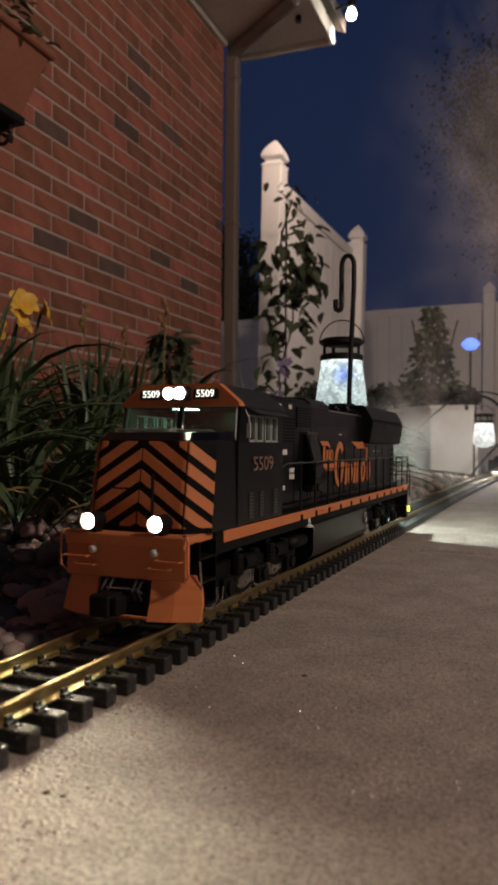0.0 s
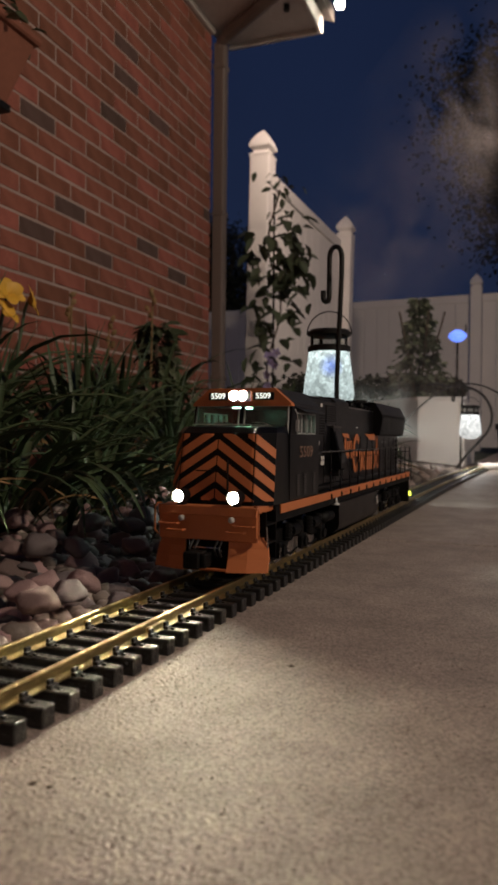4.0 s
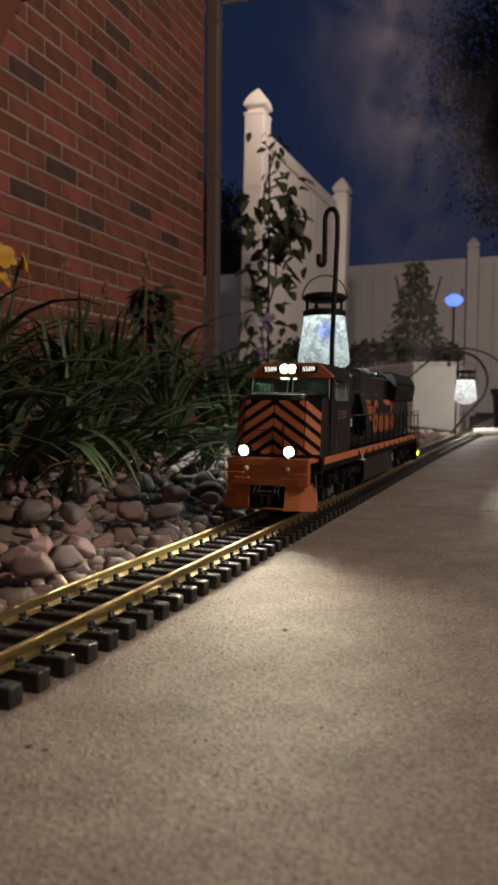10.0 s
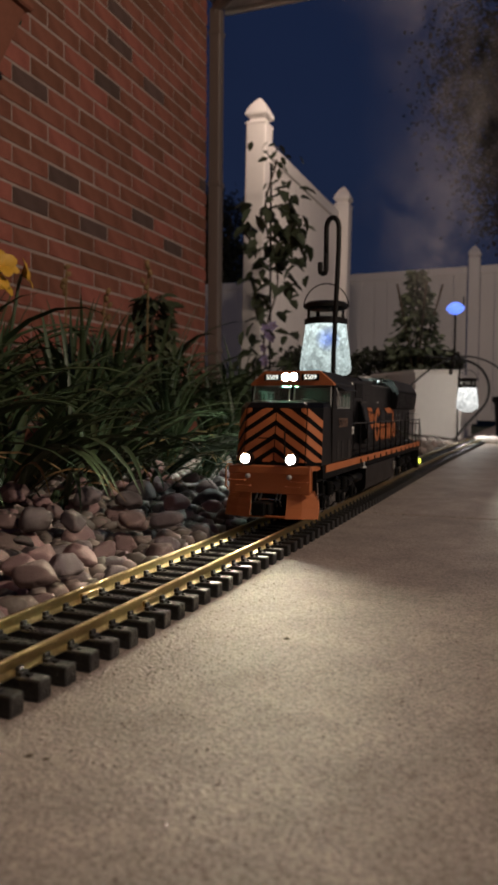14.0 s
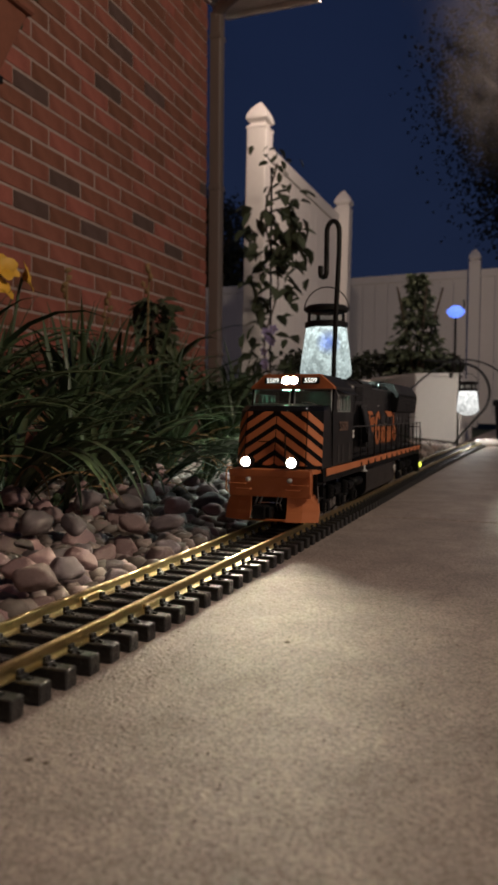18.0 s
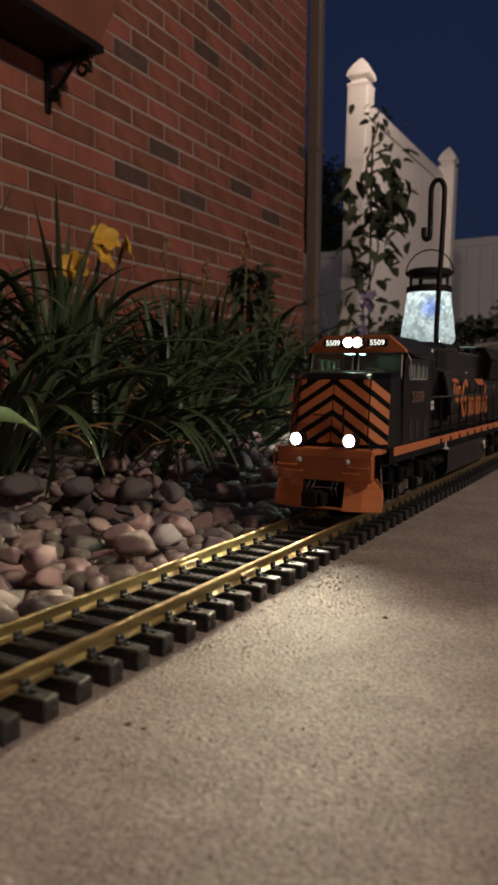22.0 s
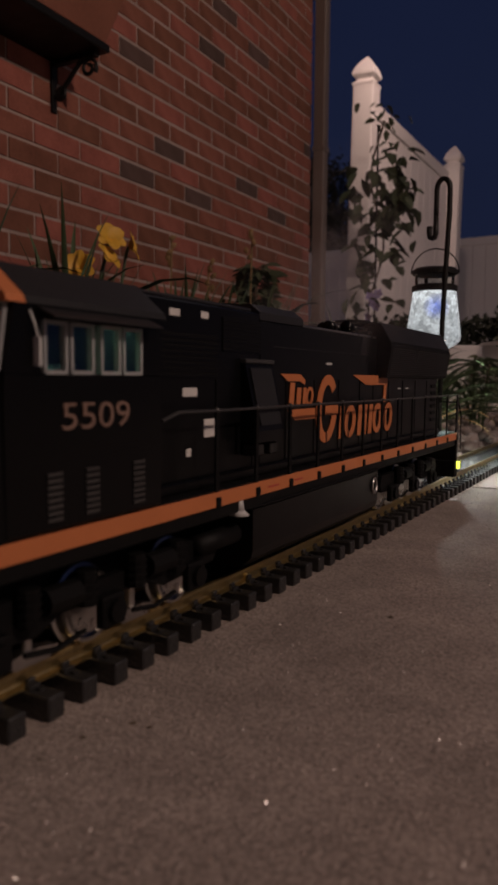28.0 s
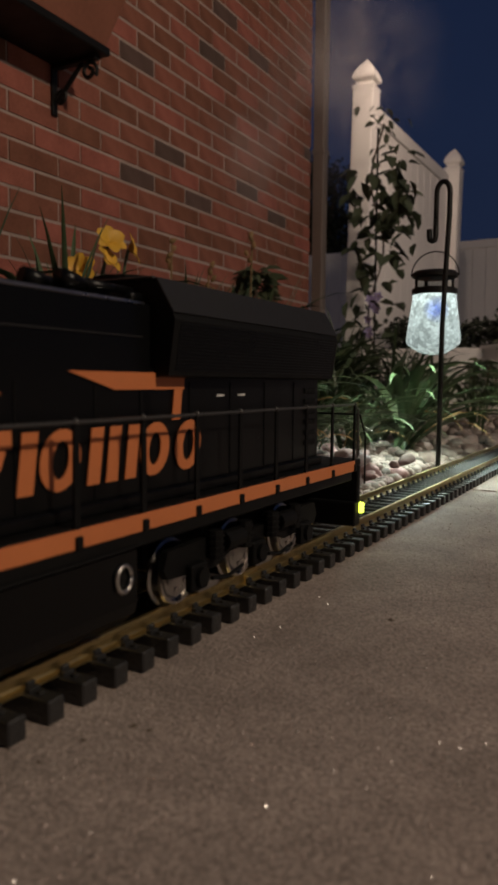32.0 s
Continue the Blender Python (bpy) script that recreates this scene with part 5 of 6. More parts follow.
# ---- daylilies: clumps of arching strap leaves ----
def strap_leaf(length, rise, droop, width, material, twist=0.0):
    """A folded leaf that climbs, arches over towards +x and droops."""
    bm = B()
    n = 9
    rows = []
    ang = math.radians(rise)
    p = Vector((0, 0, 0))
    for i in range(n + 1):
        k = i / n
        w = width * (0.55 + 0.45 * min(k * 4, 1)) * (1 - max(k - 0.55, 0) / 0.45) ** 0.7 + 0.0004
        up = Vector((-math.sin(ang), 0, math.cos(ang)))
        side = Vector((0, 1, 0)) + up * (twist * k)
        side.normalize()
        rows.append((bm.verts.new(p + side * w / 2 + up * w * 0.22), bm.verts.new(p), bm.verts.new(p - side * w / 2 + up * w * 0.22)))
        p = p + Vector((math.cos(ang), 0, math.sin(ang))) * (length / n)
        ang -= math.radians(droop) / n * (0.4 + 1.2 * k)
    for a, b in zip(rows, rows[1:]):
        bm.faces.new((a[0], a[1], b[1], b[0]))
        bm.faces.new((a[1], a[2], b[2], b[1]))
    return finish(bm, "leaf", material, True)


random.seed(33)
LEAVES = [strap_leaf(random.uniform(0.34, 0.52), random.uniform(62, 84), random.uniform(90, 150), random.uniform(0.014, 0.021), LEAF, random.uniform(-0.6, 0.6)) for i in range(12)]
UPRIGHT = [strap_leaf(random.uniform(0.36, 0.50), random.uniform(78, 88), random.uniform(15, 60), random.uniform(0.013, 0.018), LEAF, random.uniform(-0.4, 0.4)) for i in range(5)]
DRY = [strap_leaf(random.uniform(0.22, 0.36), 50, 130, 0.008, LEAF_DRY, 1.0) for i in range(3)]
# x, y, leaves, size, share of upright leaves
CLUMPS = [(-0.98, 0.82, 30, 0.90, 0.2), (-1.02, 1.12, 34, 1.00, 0.35), (-0.92, 1.38, 32, 0.85, 0.2), (-1.22, 1.45, 30, 0.98, 0.3), (-0.80, 1.62, 32, 0.78, 0.1),
          (-1.05, 1.74, 34, 0.95, 0.2), (-1.32, 1.95, 28, 1.05, 0.3), (-0.86, 1.98, 34, 0.80, 0.1), (-1.12, 2.14, 34, 1.05, 0.25), (-0.72, 2.30, 32, 0.72, 0.1),
          (-0.98, 2.48, 34, 0.92, 0.15), (-1.28, 2.60, 28, 0.95, 0.3), (-0.80, 2.78, 30, 0.70, 0.1), (-0.74, 0.55, 20, 0.72, 0.1), (-1.15, 3.00, 28, 0.80, 0.2),
          (-0.54, 1.92, 30, 0.62, 0.05), (-0.52, 1.62, 26, 0.55, 0.05), (-0.42, 2.10, 22, 0.50, 0.05), (-1.30, 0.80, 26, 0.95, 0.3), (-0.80, 1.15, 28, 0.72, 0.1), (-0.74, 0.90, 22, 0.66, 0.1),
          (-1.15, 1.28, 28, 1.00, 0.3), (-0.95, 1.60, 30, 0.90, 0.1), (-0.70, 1.40, 24, 0.62, 0.1), (-1.00, 2.00, 30, 0.95, 0.15), (-0.90, 2.25, 30, 0.88, 0.1),
          (-1.38, 1.65, 24, 1.00, 0.35), (-0.58, 2.30, 22, 0.56, 0.05), (-0.66, 2.60, 22, 0.60, 0.05), (-1.10, 0.50, 24, 0.95, 0.3), (-1.05, 2.85, 28, 0.82, 0.2),
          (-0.72, 0.70, 22, 0.62, 0.05), (-0.90, 0.98, 28, 0.85, 0.15), (-0.72, 1.12, 22, 0.62, 0.05), (-0.70, 1.75, 24, 0.66, 0.05), (-0.90, 0.55, 24, 0.85, 0.2)]
for cx, cy, n, size, straight in CLUMPS:
    c = thing("daylily", "dark green daylily clump with long arching strap leaves", "plant", pose(cx, cy, bed_height(cx, cy)), "daylilies in the bed")
    crown = B()
    lathe(crown, [(0.013, -0.02), (0.014, 0.0), (0.009, 0.015), (0.003, 0.025)], 9)
    part("crown", crown, LEAF, c)
    for i in range(n):
        mesh = random.choice(UPRIGHT if random.random() < straight else LEAVES)
        if random.random() < 0.06:
            mesh = random.choice(DRY)
        a = i * 360 / n * 2.4 + random.uniform(-25, 25)
        s = size * random.uniform(0.75, 1.12)
        shared("leaf", mesh, c, pose(random.uniform(-0.02, 0.02), random.uniform(-0.02, 0.02), 0.0, 0, 0, a), (s, s, s))

# clumps at the bed's edge lean over the stones and the track side
LOW = [strap_leaf(random.uniform(0.30, 0.44), random.uniform(42, 66), random.uniform(75, 120), random.uniform(0.012, 0.018), LEAF, random.uniform(-0.6, 0.6)) for i in range(8)]
for cx, cy, n, size in ((-0.57, 0.72, 28, 0.68), (-0.55, 0.86, 28, 0.60), (-0.54, 1.00, 26, 0.57), (-0.51, 1.14, 24, 0.52), (-0.49, 1.30, 22, 0.48), (-0.50, 1.46, 20, 0.60),
                        (-0.62, 0.60, 22, 0.74), (-0.60, 0.98, 20, 0.70), (-0.42, 1.42, 18, 0.78), (-0.52, 0.74, 12, 0.44), (-0.50, 0.92, 12, 0.40)):
    c = thing("daylily", "daylily clump at the bed's edge leaning over the stones", "plant", pose(cx, cy, bed_height(cx, cy)), "daylilies in the bed")
    crown = B()
    lathe(crown, [(0.013, -0.02), (0.014, 0.0), (0.009, 0.015), (0.003, 0.025)], 9)
    part("crown", crown, LEAF, c)
    for i in range(n):
        s = size * random.uniform(0.7, 1.1)
        mesh = random.choice(DRY) if i % 9 == 8 else random.choice(LOW)
        shared("leaf", mesh, c, pose(random.uniform(-0.02, 0.02), random.uniform(-0.02, 0.02), 0.0, 0, 0, random.gauss(15, 55)), (s, s, s))

# broad young leaves right under the lantern
BROAD = [strap_leaf(random.uniform(0.26, 0.36), random.uniform(55, 78), random.uniform(105, 140), random.uniform(0.018, 0.024), LEAF, random.uniform(-0.6, 0.6)) for i in range(6)]
for cx, cy, turns in ((-0.425, 1.43, (62, 40, 15, -10, -35, -60, -80, 85, 115, 150)), (-0.475, 1.27, (10, -20, -45, 30, -70, 60, -95, 90)), (-0.52, 1.60, (0, 30, -30, 60, -60, 90))):
    c = thing("daylily", "daylily with broad bright green leaves under the lantern", "plant", pose(cx, cy, bed_height(cx, cy)), "daylilies in the bed")
    crown = B()
    lathe(crown, [(0.013, -0.02), (0.014, 0.0), (0.009, 0.015), (0.003, 0.025)], 9)
    part("crown", crown, LEAF, c)
    for turn in turns:
        s = random.uniform(0.75, 1.0) * (0.72 if cy < 1.4 else 1.0)
        shared("leaf", random.choice(BROAD), c, pose(0, 0, 0, 0, 0, turn), (s, s, s))

# a long leaf that hangs over the stones
c = thing("daylily", "daylily with one long leaf drooping onto the stones", "plant", pose(-0.505, 0.20, 0.02), "daylilies in the bed")
crown = B()
lathe(crown, [(0.010, -0.02), (0.011, 0.0), (0.007, 0.012), (0.002, 0.02)], 9)
part("crown", crown, LEAF, c)
LONG = strap_leaf(0.40, 53, 165, 0.024, LEAF, 0.0)
shared("leaf", LONG, c, pose(0, 0, 0, 35, 0, 86))
for a, s in ((150, 0.7), (215, 0.8), (100, 0.6), (280, 0.65)):
    shared("leaf", random.choice(LEAVES), c, pose(0, 0, 0, 0, 0, a), (s, s, s))

# ---- yellow blooms on their stalks ----
def petal(length, width, curl):
    bm = B()
    rows = []
    for i in range(7):
        k = i / 6
        w = width * math.sin(math.pi * (0.10 + 0.82 * k)) ** 0.8
        x = length * k
        z = length * 0.55 * k * (1 - curl * k)
        rows.append((bm.verts.new((x, -w / 2, z + w * 0.10)), bm.verts.new((x, 0, z)), bm.verts.new((x, w / 2, z + w * 0.10))))
    for a, b in zip(rows, rows[1:]):
        bm.faces.new((a[0], a[1], b[1], b[0]))
        bm.faces.new((a[1], a[2], b[2], b[1]))
    return finish(bm, "petal", PETAL, True)


PETALS = [petal(0.036, 0.032, 0.75), petal(0.036, 0.026, 0.9)]
for bx, by, bz, tx, tz in ((-1.0, 1.235, 0.428, 62, -25), (-1.0, 1.300, 0.424, 75, 30), (-1.0, 1.145, 0.358, 70, -60), (-0.99, 1.210, 0.385, 55, 10)):
    f = thing("daylily_bloom", "yellow daylily bloom on a tall green stalk", "flower", pose(bx, by, 0), "yellow daylily blooms")
    part("stalk", tube(B(), [(-0.04, -0.03, 0.01), (-0.03, -0.02, bz * 0.5), (-0.008, 0, bz * 0.95), (0, 0, bz)], 0.0035, 6), LEAF, f)
    for k in range(6):
        ob = shared("petal", PETALS[k % 2], f, pose(0, 0, bz, 0, tx, tz) @ pose(0, 0, 0, 0, -14, 60 * k))
for bx, by, h in ((-1.32, 1.90, 0.56), (-1.28, 2.05, 0.50), (-1.15, 2.10, 0.60)):
    f = thing("seed_stalk", "thin pale seed stalk standing above the leaves", "plant", pose(bx, by, 0))
    part("stalk", tube(B(), [(0, 0, 0), (0.01, 0.01, h * 0.6), (0.02, 0.0, h)], 0.003, 5), LEAF_DRY, f)
    for k in range(5):
        m = B()
        lathe(m, [(0.001, 0), (0.007, 0.006), (0.008, 0.016), (0.002, 0.026)], 7)
        part("pod", m, LEAF_DRY, f).matrix_basis = pose(0.02 + random.uniform(-0.015, 0.015), random.uniform(-0.015, 0.015), h - 0.02 * k, random.uniform(-50, 50), random.uniform(-50, 50))

# ---- leafy shrubs, vine and trees ----
def leaf_shape(length, width, fold=0.25):
    return [Vector((0, 0, 0)), Vector((length * 0.35, -width / 2, fold * width)), Vector((length * 0.75, -width * 0.36, fold * width * 0.6)), Vector((length, 0, -0.06 * length)),
            Vector((length * 0.75, width * 0.36, fold * width * 0.6)), Vector((length * 0.35, width / 2, fold * width)), Vector((length * 0.5, 0, 0))]


def add_leaf(bm, m, shape):
    v = [bm.verts.new(m @ p) for p in shape]
    for a, b in ((0, 1), (1, 2), (2, 3), (3, 4), (4, 5), (5, 0)):
        bm.faces.new((v[6], v[a], v[b]))


random.seed(8)
bm = B()
add_leaf(bm, Matrix(), leaf_shape(0.096, 0.052))
VINE_LEAF = finish(bm, "leaf", LEAF_SMALL, True)
vine = thing("climbing_vine", "climbing vine with dark green leaves on a thin support", "vine", pose(-1.345, 3.92, 0))
part("support", rod(B(), (0, 0, -0.02), (-0.005, 0, 1.50), 0.006), IRON, vine)
stem = []
for i in range(40):
    z = 1.52 * i / 39
    stem.append((0.03 * math.sin(z * 9), 0.03 * math.cos(z * 7.3), z))
part("stem", tube(B(), stem, 0.005, 6), BARK, vine)
for i in range(230):
    s = random.uniform(0.75, 1.20)
    if i < 85:
        # the dense tuft on the fence side
        side, z = random.gauss(0.105, 0.045), min(max(random.gauss(1.10, 0.12), 0.82), 1.36)
    elif i < 110:
        # young shoots at the top
        side, z, s = random.gauss(0.02, 0.06), random.uniform(1.32, 1.62), s * 0.55
    else:
        z = random.uniform(0.22, 1.30)
        side = random.choice((-1, 1, -1)) * random.uniform(0.01, 0.15)
    shared("leaf", VINE_LEAF, vine, pose(side, random.gauss(0, 0.05), z, random.uniform(-40, 40), random.uniform(5, 75), random.uniform(-180, 180)), (s, s, s))
bm = B()
add_leaf(bm, Matrix(), leaf_shape(0.030, 0.022, 0.15))
LILAC_PETAL = finish(bm, "petal", LILAC, True)
for k in range(9):
    m = pose(random.uniform(-0.02, 0.09), -0.06 + random.uniform(-0.02, 0.02), random.uniform(0.40, 0.70), random.uniform(50, 110), random.uniform(-20, 20), random.uniform(-25, 25))
    bm = B()
    lathe(bm, [(0.002, -0.002), (0.005, 0.0), (0.004, 0.004), (0.001, 0.006)], 8)
    bloom = part("bloom", bm, LEAF_DRY, vine, "pale lilac bloom")
    bloom.matrix_basis = m
    for j in range(5):
        shared("petal", LILAC_PETAL, bloom, pose(0, 0, 0, 0, -15, 72 * j))


def bush(name, label, where, rx, ry, h, count, size, material, bare=0.0, layers=0, taper=0.72):
    t = thing(name, label, "shrub", where)
    st = B()
    for k in range(5):
        a = k * 1.3
        tube(st, [(0, 0, -0.02), (rx * 0.3 * math.cos(a), ry * 0.3 * math.sin(a), h * 0.45), (rx * 0.6 * math.cos(a), ry * 0.6 * math.sin(a), h * 0.85)], 0.006, 5)
    part("stem", st, BARK, t)
    bm = B()
    shape = leaf_shape(size, size * 0.5)
    for i in range(count):
        k = random.random() ** 0.8
        if layers:
            k = (math.floor(k * layers) + random.random() * 0.8) / layers
        a = random.uniform(0, math.tau)
        r = math.sqrt(random.random()) * (1 - taper * k) * (0.82 + 0.18 * math.sin(5 * a + k * 9))
        s = random.uniform(0.6, 1.3)
        add_leaf(bm, pose(rx * r * math.cos(a), ry * r * math.sin(a), h * (bare + (1 - bare) * k), random.uniform(-50, 50), random.uniform(-10, 50), math.degrees(a) + random.uniform(-50, 50))
                 @ Matrix.Diagonal((s, s, s, 1)), shape)
    tagged(part("foliage", bm, material, t), kind="stuff")
    return t


bush("planter_shrub", "dark green shrub with tiers of leafy twigs in the planter", pose(-0.61, 4.42, 0.30), 0.24, 0.22, 0.68, 1300, 0.048, LEAF_SMALL, 0.05, 6, 0.93)
hedge = thing("low_hedge", "low dark clipped hedge behind the pale planter", "hedge", pose(-0.92, 4.62, 0))
bm = B()
for k in range(7):
    tube(bm, [(-0.48 + 0.15 * k, 0.0, -0.02), (-0.47 + 0.15 * k, 0.02, 0.30), (-0.44 + 0.15 * k, 0.0, 0.47)], 0.007, 5)
part("stem", bm, BARK, hedge)
bm = B()
for i in range(6500):
    s = random.uniform(0.6, 1.2)
    x = random.uniform(-0.55, 0.55)
    add_leaf(bm, pose(x, random.uniform(-0.13, 0.13), random.uniform(0.06, 0.515 + 0.02 * math.sin(9 * x)), random.uniform(-60, 60), random.uniform(-60, 60), random.uniform(0, 360))
             @ Matrix.Diagonal((s, s, s, 1)), leaf_shape(0.045, 0.026))
tagged(part("foliage", bm, LEAF_FAR, hedge), kind="stuff")
bush("bed_shrub", "small dark shrub at the foot of the pale wall", pose(-0.72, 3.72, 0.0), 0.14, 0.12, 0.26, 300, 0.05, LEAF_SMALL, 0.05)
bush("spiky_shrub", "upright dark green shrub against the brick wall", pose(-1.30, 2.45, 0.0), 0.12, 0.12, 0.56, 300, 0.07, LEAF_SMALL, 0.1)
bush("window_box_plants", "trailing leafy plants in the window box", pose(-1.49, 1.42, 1.315), 0.16, 0.62, 0.34, 1300, 0.045, LEAF_SMALL, 0.0)


def tree(label, where, trunk_h, crown_z, crown_r, count, size):
    t = thing("tree", label, "tree", where)
    tr = B()
    tube(tr, [(0, 0, -0.1), (0.05, 0.02, trunk_h * 0.5), (0.0, 0.05, trunk_h), (0.1, 0.0, crown_z + crown_r * 0.4)], 0.1, 9, [0.20, 0.16, 0.12, 0.04])
    trunk = part("trunk", tr, BARK, t)
    tips = []
    for k in range(14):
        a, e = k * 2.4, random.uniform(-0.3, 1.2)
        d = Vector((math.cos(a) * math.cos(e), math.sin(a) * math.cos(e), math.sin(e)))
        start = Vector((0.03, 0.03, trunk_h * random.uniform(0.75, 1.1)))
        end = Vector((0, 0, crown_z)) + d * crown_r * random.uniform(0.6, 1.0)
        lb_ = B()
        tube(lb_, [start, start.lerp(end, 0.5) + Vector((0, 0, 0.15)), end], 0.03, 6, [0.07, 0.04, 0.012])
        part("limb", lb_, BARK, trunk)
        tips += [end, start.lerp(end, 0.7), start.lerp(end, 0.45)]
    bm = B()
    shape = leaf_shape(size, size * 0.55)
    for i in range(count):
        c = random.choice(tips)
        o = Vector((random.gauss(0, 1), random.gauss(0, 1), random.gauss(0, 0.7))) * crown_r * 0.20
        add_leaf(bm, Matrix.Translation(c + o) @ pose(0, 0, 0, random.uniform(-60, 60), random.uniform(-60, 60), random.uniform(0, 360)), shape)
    tagged(part("crown", bm, LEAF_FAR, t), kind="stuff")


tree("tall dark leafy tree behind the back fence at night", pose(0.75, 13.2, 0), 2.2, 4.9, 2.3, 42000, 0.085)
tree("dark leafy tree beyond the fence at night", pose(-4.9, 11.4, 0), 1.4, 2.7, 1.15, 14000, 0.075)

# quartz grains standing in the concrete
random.seed(57)
verts, faces = [], []
for i in range(11000):
    y = 0.13 + 1.25 * random.random() ** 1.6
    x = random.uniform(-0.205, 0.02 + 0.22 * y)
    h, a = random.uniform(0.0003, 0.0007) if i % 3 else random.uniform(0.0007, 0.0011), random.uniform(0, math.tau)
    base = len(verts)
    verts += [(x + h * math.cos(a + k * math.tau / 5), y + h * math.sin(a + k * math.tau / 5), -0.0001) for k in range(5)]
    verts.append((x + random.uniform(-0.3, 0.3) * h, y + random.uniform(-0.3, 0.3) * h, h * random.uniform(0.25, 0.95)))
    faces += [(base + k, base + (k + 1) % 5, base + 5) for k in range(5)]
me = bpy.data.meshes.new("quartz_grains")
me.from_pydata(verts, [], faces)
me.materials.append(QUARTZ)
tagged(new("quartz_grains", me), "tiny glittering quartz grains in the concrete", "sand", kind="stuff")

# bits of bark lying on the concrete
random.seed(91)
for x, y, r in ((-0.132, 0.430, 0.0016), (-0.193, 0.222, 0.0011), (-0.183, 0.242, 0.0014), (-0.175, 0.242, 0.0012), (-0.196, 0.201, 0.0010)):
    bm = B()
    vs = [bm.verts.new(Vector((c.x * r * 1.6, c.y * r, c.z * r * 0.8 + r * 0.2))) for c in CHIP]
    for f in FACES:
        bm.faces.new([vs[k] for k in f])
    chip = part("bark_chip", bm, BARK)
    chip.matrix_basis = pose(x, y, 0.0, 0, 0, random.uniform(0, 360))
    tagged(chip, "tiny dark bark chip lying on the concrete", "bark chip", "bark chips on the concrete")


# ---- smoke from the locomotive's stack, in soft rigid puffs ----
def smoke_mat(name, thick):
    """Thin wisps: dense at the heart, fading to nothing at the rim."""
    m = bpy.data.materials.new(name)
    m.use_nodes = True
    n, l = m.node_tree.nodes, m.node_tree.links
    n.clear()
    out, mixs = n.new("ShaderNodeOutputMaterial"), n.new("ShaderNodeMixShader")
    tr, df = n.new("ShaderNodeBsdfTransparent"), n.new("ShaderNodeBsdfTranslucent")
    di, both_ = n.new("ShaderNodeBsdfDiffuse"), n.new("ShaderNodeAddShader")
    df.inputs[0].default_value = di.inputs[0].default_value = (0.74, 0.68, 0.68, 1)
    tc, nz_ = n.new("ShaderNodeTexCoord"), n.new("ShaderNodeTexNoise")
    nz_.inputs["Scale"].default_value, nz_.inputs["Detail"].default_value = 2.3, 7
    nz_.inputs["Distortion"].default_value = 0.6
    grad = n.new("ShaderNodeTexGradient")
    grad.gradient_type = "QUADRATIC_SPHERE"
    l.new(tc.outputs["Object"], nz_.inputs["Vector"])
    l.new(tc.outputs["Object"], grad.inputs["Vector"])
    r = n.new("ShaderNodeMapRange")
    r.inputs["From Min"].default_value, r.inputs["From Max"].default_value = 0.36, 0.72
    r.inputs["To Min"].default_value, r.inputs["To Max"].default_value = 0.0, thick
    l.new(nz_.outputs["Fac"], r.inputs["Value"])
    mul = n.new("ShaderNodeMath")
    mul.operation = "MULTIPLY"
    l.new(r.outputs[0], mul.inputs[0])
    l.new(grad.outputs["Fac"], mul.inputs[1])
    l.new(mul.outputs[0], mixs.inputs[0])
    l.new(di.outputs[0], both_.inputs[0])
    l.new(df.outputs[0], both_.inputs[1])
    l.new(tr.outputs[0], mixs.inputs[1])
    l.new(both_.outputs[0], mixs.inputs[2])
    l.new(mixs.outputs[0], out.inputs[0])
    return m


SMOKE_THICK = smoke_mat("dense_smoke", 0.32)
SMOKE, SMOKE_THIN = smoke_mat("thin_smoke", 0.20), smoke_mat("faint_smoke", 0.22)


def smoke_wisp(seed, k):
    """One wavy wisp through a unit ball."""
    bm = B()
    rnd = random.Random(seed * 10 + k)
    m = Euler((1.57 + rnd.uniform(-0.35, 0.35), rnd.uniform(0, 6), rnd.uniform(-0.4, 0.4))).to_matrix().to_4x4()
    lift = Matrix.Translation((rnd.uniform(-0.2, 0.2), rnd.uniform(-0.2, 0.2), rnd.uniform(-0.2, 0.2)))
    rows = []
    for i in range(13):
        row = []
        for j in range(13):
            x, y = (i - 6) / 6, (j - 6) / 6
            row.append(bm.verts.new(lift @ m @ Vector((x, y, 0.25 * noise.noise((x * 1.5 + seed, y * 1.5, k * 3.0))))))
        rows.append(row)
    for i in range(12):
        for j in range(12):
            bm.faces.new((rows[i][j], rows[i + 1][j], rows[i + 1][j + 1], rows[i][j + 1]))
    return bm


PUFFS = []
# seconds of leaving the stack, size, rise and sideways drift in metres a second
for i, (left, r, rise, drift) in enumerate((
        (-4.6, 0.44, 0.135, 0.050), (-2.6, 0.42, 0.125, 0.060), (-0.6, 0.34, 0.105, 0.030), (1.5, 0.29, 0.095, 0.004),
        (3.5, 0.30, 0.095, -0.010), (5.4, 0.28, 0.095, 0.000), (7.4, 0.30, 0.095, 0.012), (9.4, 0.32, 0.095, 0.022), (11.6, 0.26, 0.095, 0.026), (26.3, 0.12, 0.075, -0.012), (27.2, 0.12, 0.070, -0.006), (28.1, 0.11, 0.070, 0.004), (29.2, 0.10, 0.065, 0.0))):
    ob = thing("smoke_puff", "thin grey smoke puff drifting from the locomotive's stack", "smoke", group="smoke puffs")
    ob.scale = (r * 0.85, r * 0.85, r)
    for k in range(2):
        wisp = part("wisp", smoke_wisp(i + 1, k), SMOKE_THICK if left < 0 else SMOKE if left < 20 else SMOKE_THIN, ob, smooth=True)
        wisp.visible_shadow = False
    PUFFS.append((ob, left, r, rise, drift))


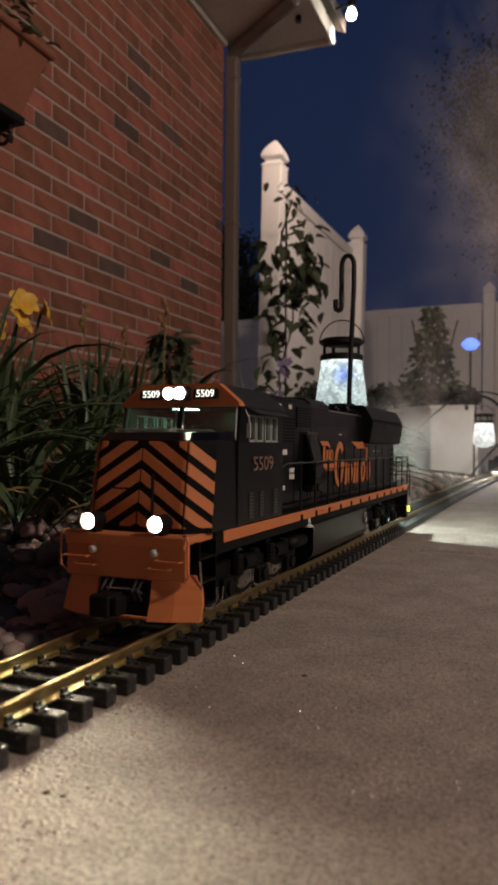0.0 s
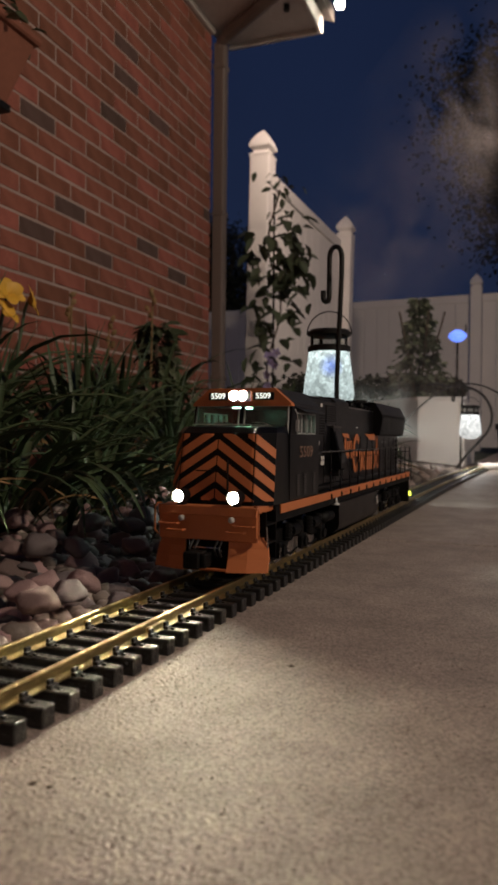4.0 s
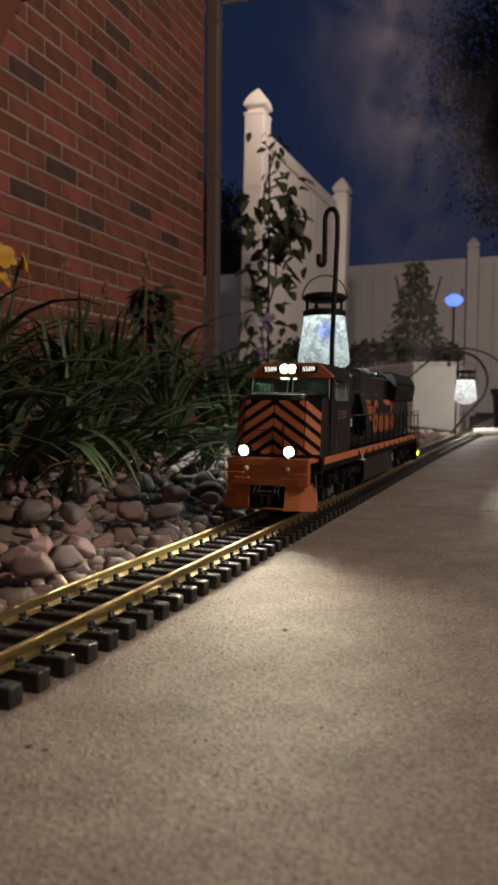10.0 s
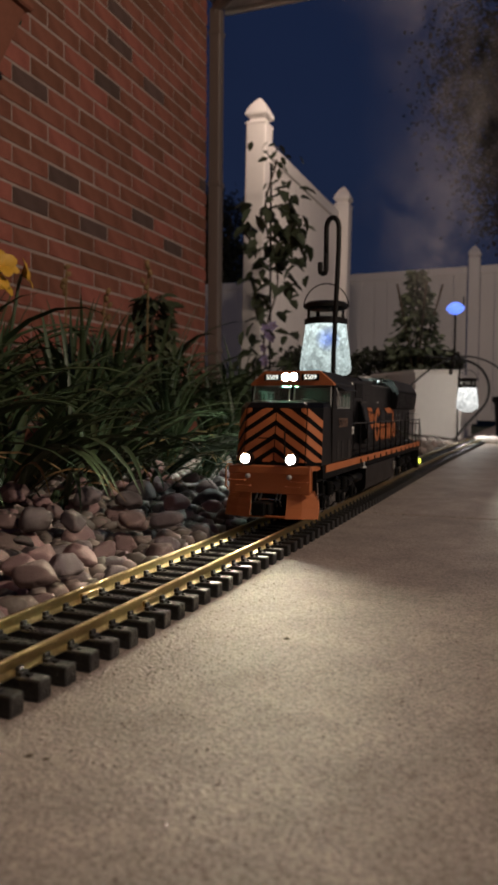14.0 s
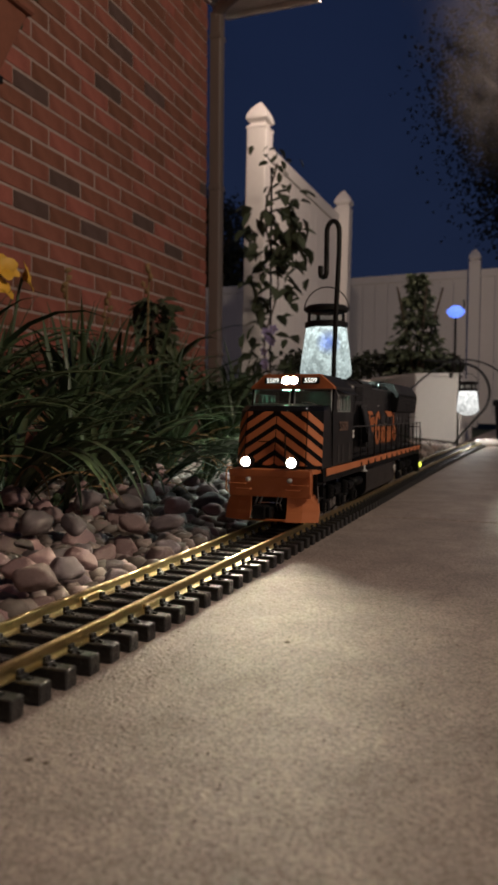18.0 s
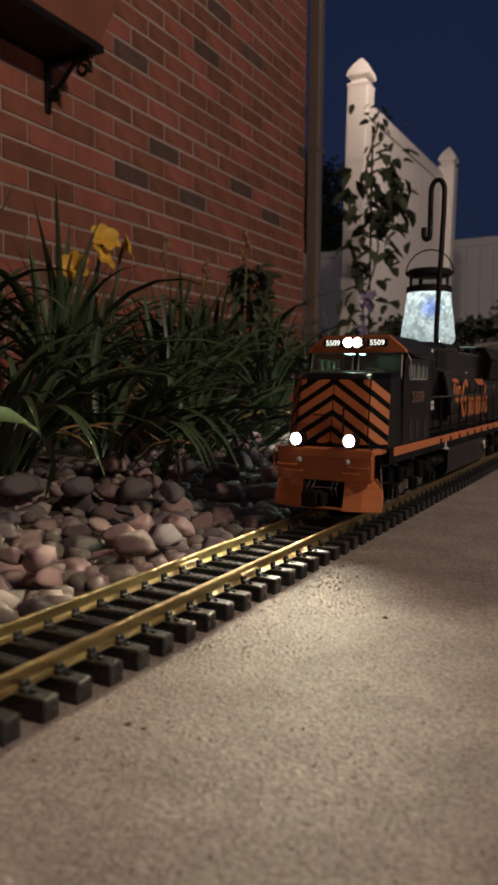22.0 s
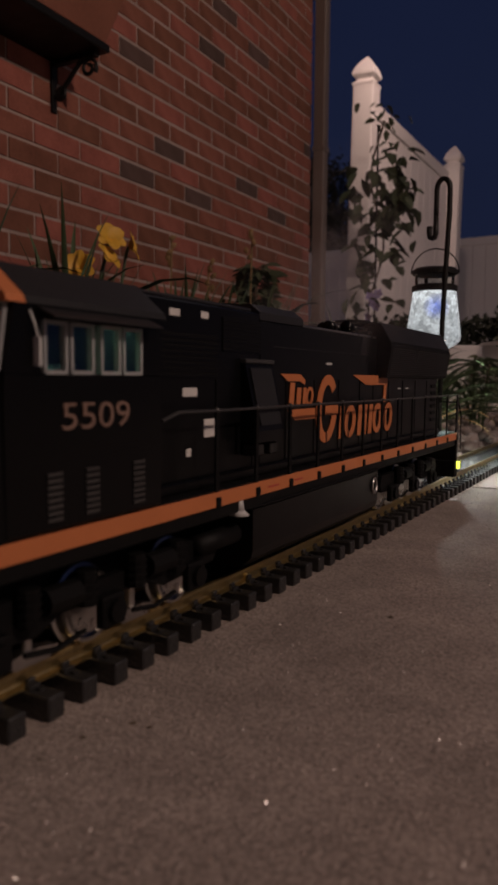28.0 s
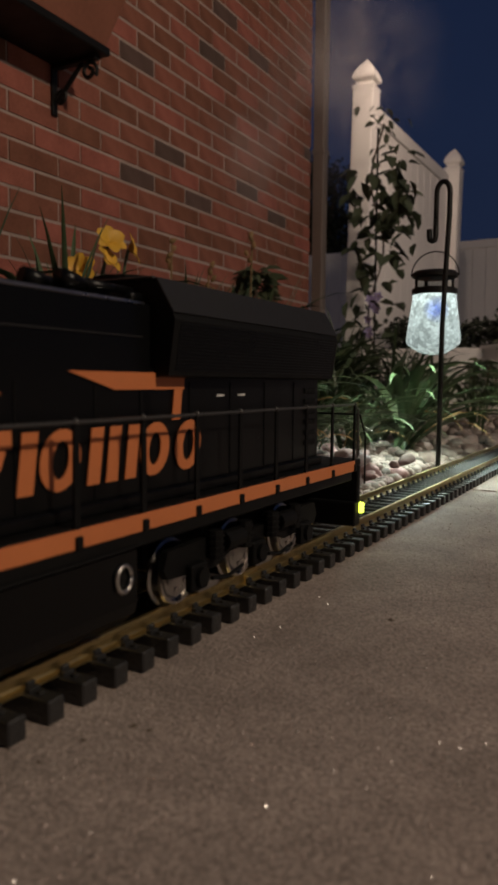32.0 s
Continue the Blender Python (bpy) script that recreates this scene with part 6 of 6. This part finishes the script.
# ---- bricks of the house wall ----
BL, BH, JOINT, COURSE, STEP = 0.1948, 0.0572, 0.0096, 0.0677, 0.2032
WALL_ZERO_Z, WALL_ZERO_Y = 0.895, 2.095
DARK = [(2.759, 1.821), (2.785, 1.691), (2.68, 1.492), (3.117, 1.612), (2.20, 1.262), (2.186, 0.868), (2.60, 0.870), (3.394, 0.923), (2.335, 1.004), (3.071, 1.011), (3.66, 1.346)]


def brick_mesh(name, length, mat_):
    bm = B()
    box(bm, -0.012, 0.0, 0, length, -BH, 0, 0.0022)
    return finish(bm, name, mat_)


FULL, FULL_DARK = brick_mesh("brick", BL, BRICK), brick_mesh("brick", BL, BRICK_DARK)
rest = B()
count = 0
random.seed(14)
for c in range(-24, 27):
    z = WALL_ZERO_Z + COURSE * c
    if z > EAVE_Z + 0.28 or z < 0.05:
        continue
    y = WALL_ZERO_Y + (STEP / 2 if c % 2 else 0.0) - STEP * 23
    while y < CORNER_Y - 0.01:
        y0, y1 = max(y, -2.5), min(y + BL, CORNER_Y)
        if y1 - y0 > 0.02:
            near = 1.95 < y0 and 0.42 < z < 1.92 and y1 - y0 > BL - 0.001
            dark = any(y0 < a < y1 and z - BH < b < z for a, b in DARK)
            proud = random.uniform(-0.0015, 0.0015)
            if dark:
                shared("brick", FULL_DARK, wall, pose(WALL_X + proud, y0, z)) if y1 - y0 > BL - 0.001 else shared("brick", brick_mesh("brick", y1 - y0, BRICK_DARK), wall, pose(WALL_X, y0, z))
            elif near and count < 300:
                count += 1
                shared("brick", FULL, wall, pose(WALL_X + proud, y0, z, 0, random.uniform(-0.25, 0.25), random.uniform(-0.25, 0.25)))
            else:
                box(rest, WALL_X - 0.012, WALL_X + proud, y0, y1, z - BH, z)
        y += STEP
tagged(part("brick_field", rest, BRICK_JOINED, wall, "red bricks of the wall"), kind="stuff")


# ---- what moves ----
RUN = [(0, 0.409), (0.5, 0.429), (1, 0.449), (1.5, 0.468), (2, 0.488), (2.5, 0.507), (3, 0.526), (3.5, 0.545), (5.5, 0.613), (6, 0.630), (6.5, 0.648),
       (7, 0.668), (7.5, 0.690), (8, 0.707), (8.5, 0.724), (9, 0.732), (9.5, 0.733), (14, 0.733), (19.5, 0.733), (20, 0.727), (20.5, 0.702), (21, 0.672), (21.5, 0.645),
       (22, 0.614), (22.5, 0.578), (23, 0.540), (23.5, 0.500), (24, 0.457), (24.5, 0.414), (25, 0.371), (25.5, 0.327), (27.5, 0.155), (28, 0.112), (28.5, 0.071),
       (29, 0.027), (29.5, -0.017), (30, -0.060), (30.5, -0.102), (31, -0.141), (31.5, -0.184), (32, -0.230)]


def run_at(t):
    for (a, va), (b, vb) in zip(RUN, RUN[1:]):
        if t <= b:
            return va + (vb - va) * (t - a) / (b - a)
    return RUN[-1][1]


def loco_pose(y):
    mid = y + 0.40
    return pose(centre(mid) - 0.0065 * 0.40, y, 0.0, 0, 0, -0.37)


def motions():
    walk(loco, [(t, loco_pose(y)) for t, y in RUN])
    steps = [i * 0.25 for i in range(129)]
    for ax, y in wheels:
        walk(ax, [(t, pose(0, y, RAIL_TOP + WHEEL_R, math.degrees((RUN[0][1] - run_at(t)) / WHEEL_R))) for t in steps])
    for ob, left, r, rise, drift in PUFFS:
        y0 = run_at(min(max(left, 0), 32)) + (0.86 if left < 20 else 0.41) if left >= 0 else 1.48
        x0 = centre(y0)
        rows = []
        for t in [i * 0.5 for i in range(65)]:
            age = t - left
            if age < 0:
                z = -0.36
            elif age < 0.5:
                z = -0.36 + 1.08 * age
            else:
                z = 0.18 + rise * (age - 0.5) + (0.17 * min(age - 0.5, 1.0) if left < 20 else 0.0)
            turn = 3 * max(age, 0)
            rows.append((t, pose(x0 + drift * max(age, 0), y0 + 0.03 * max(age, 0), min(z, 3.0), 0, 0, turn)))
        walk(ob, rows)


motions()
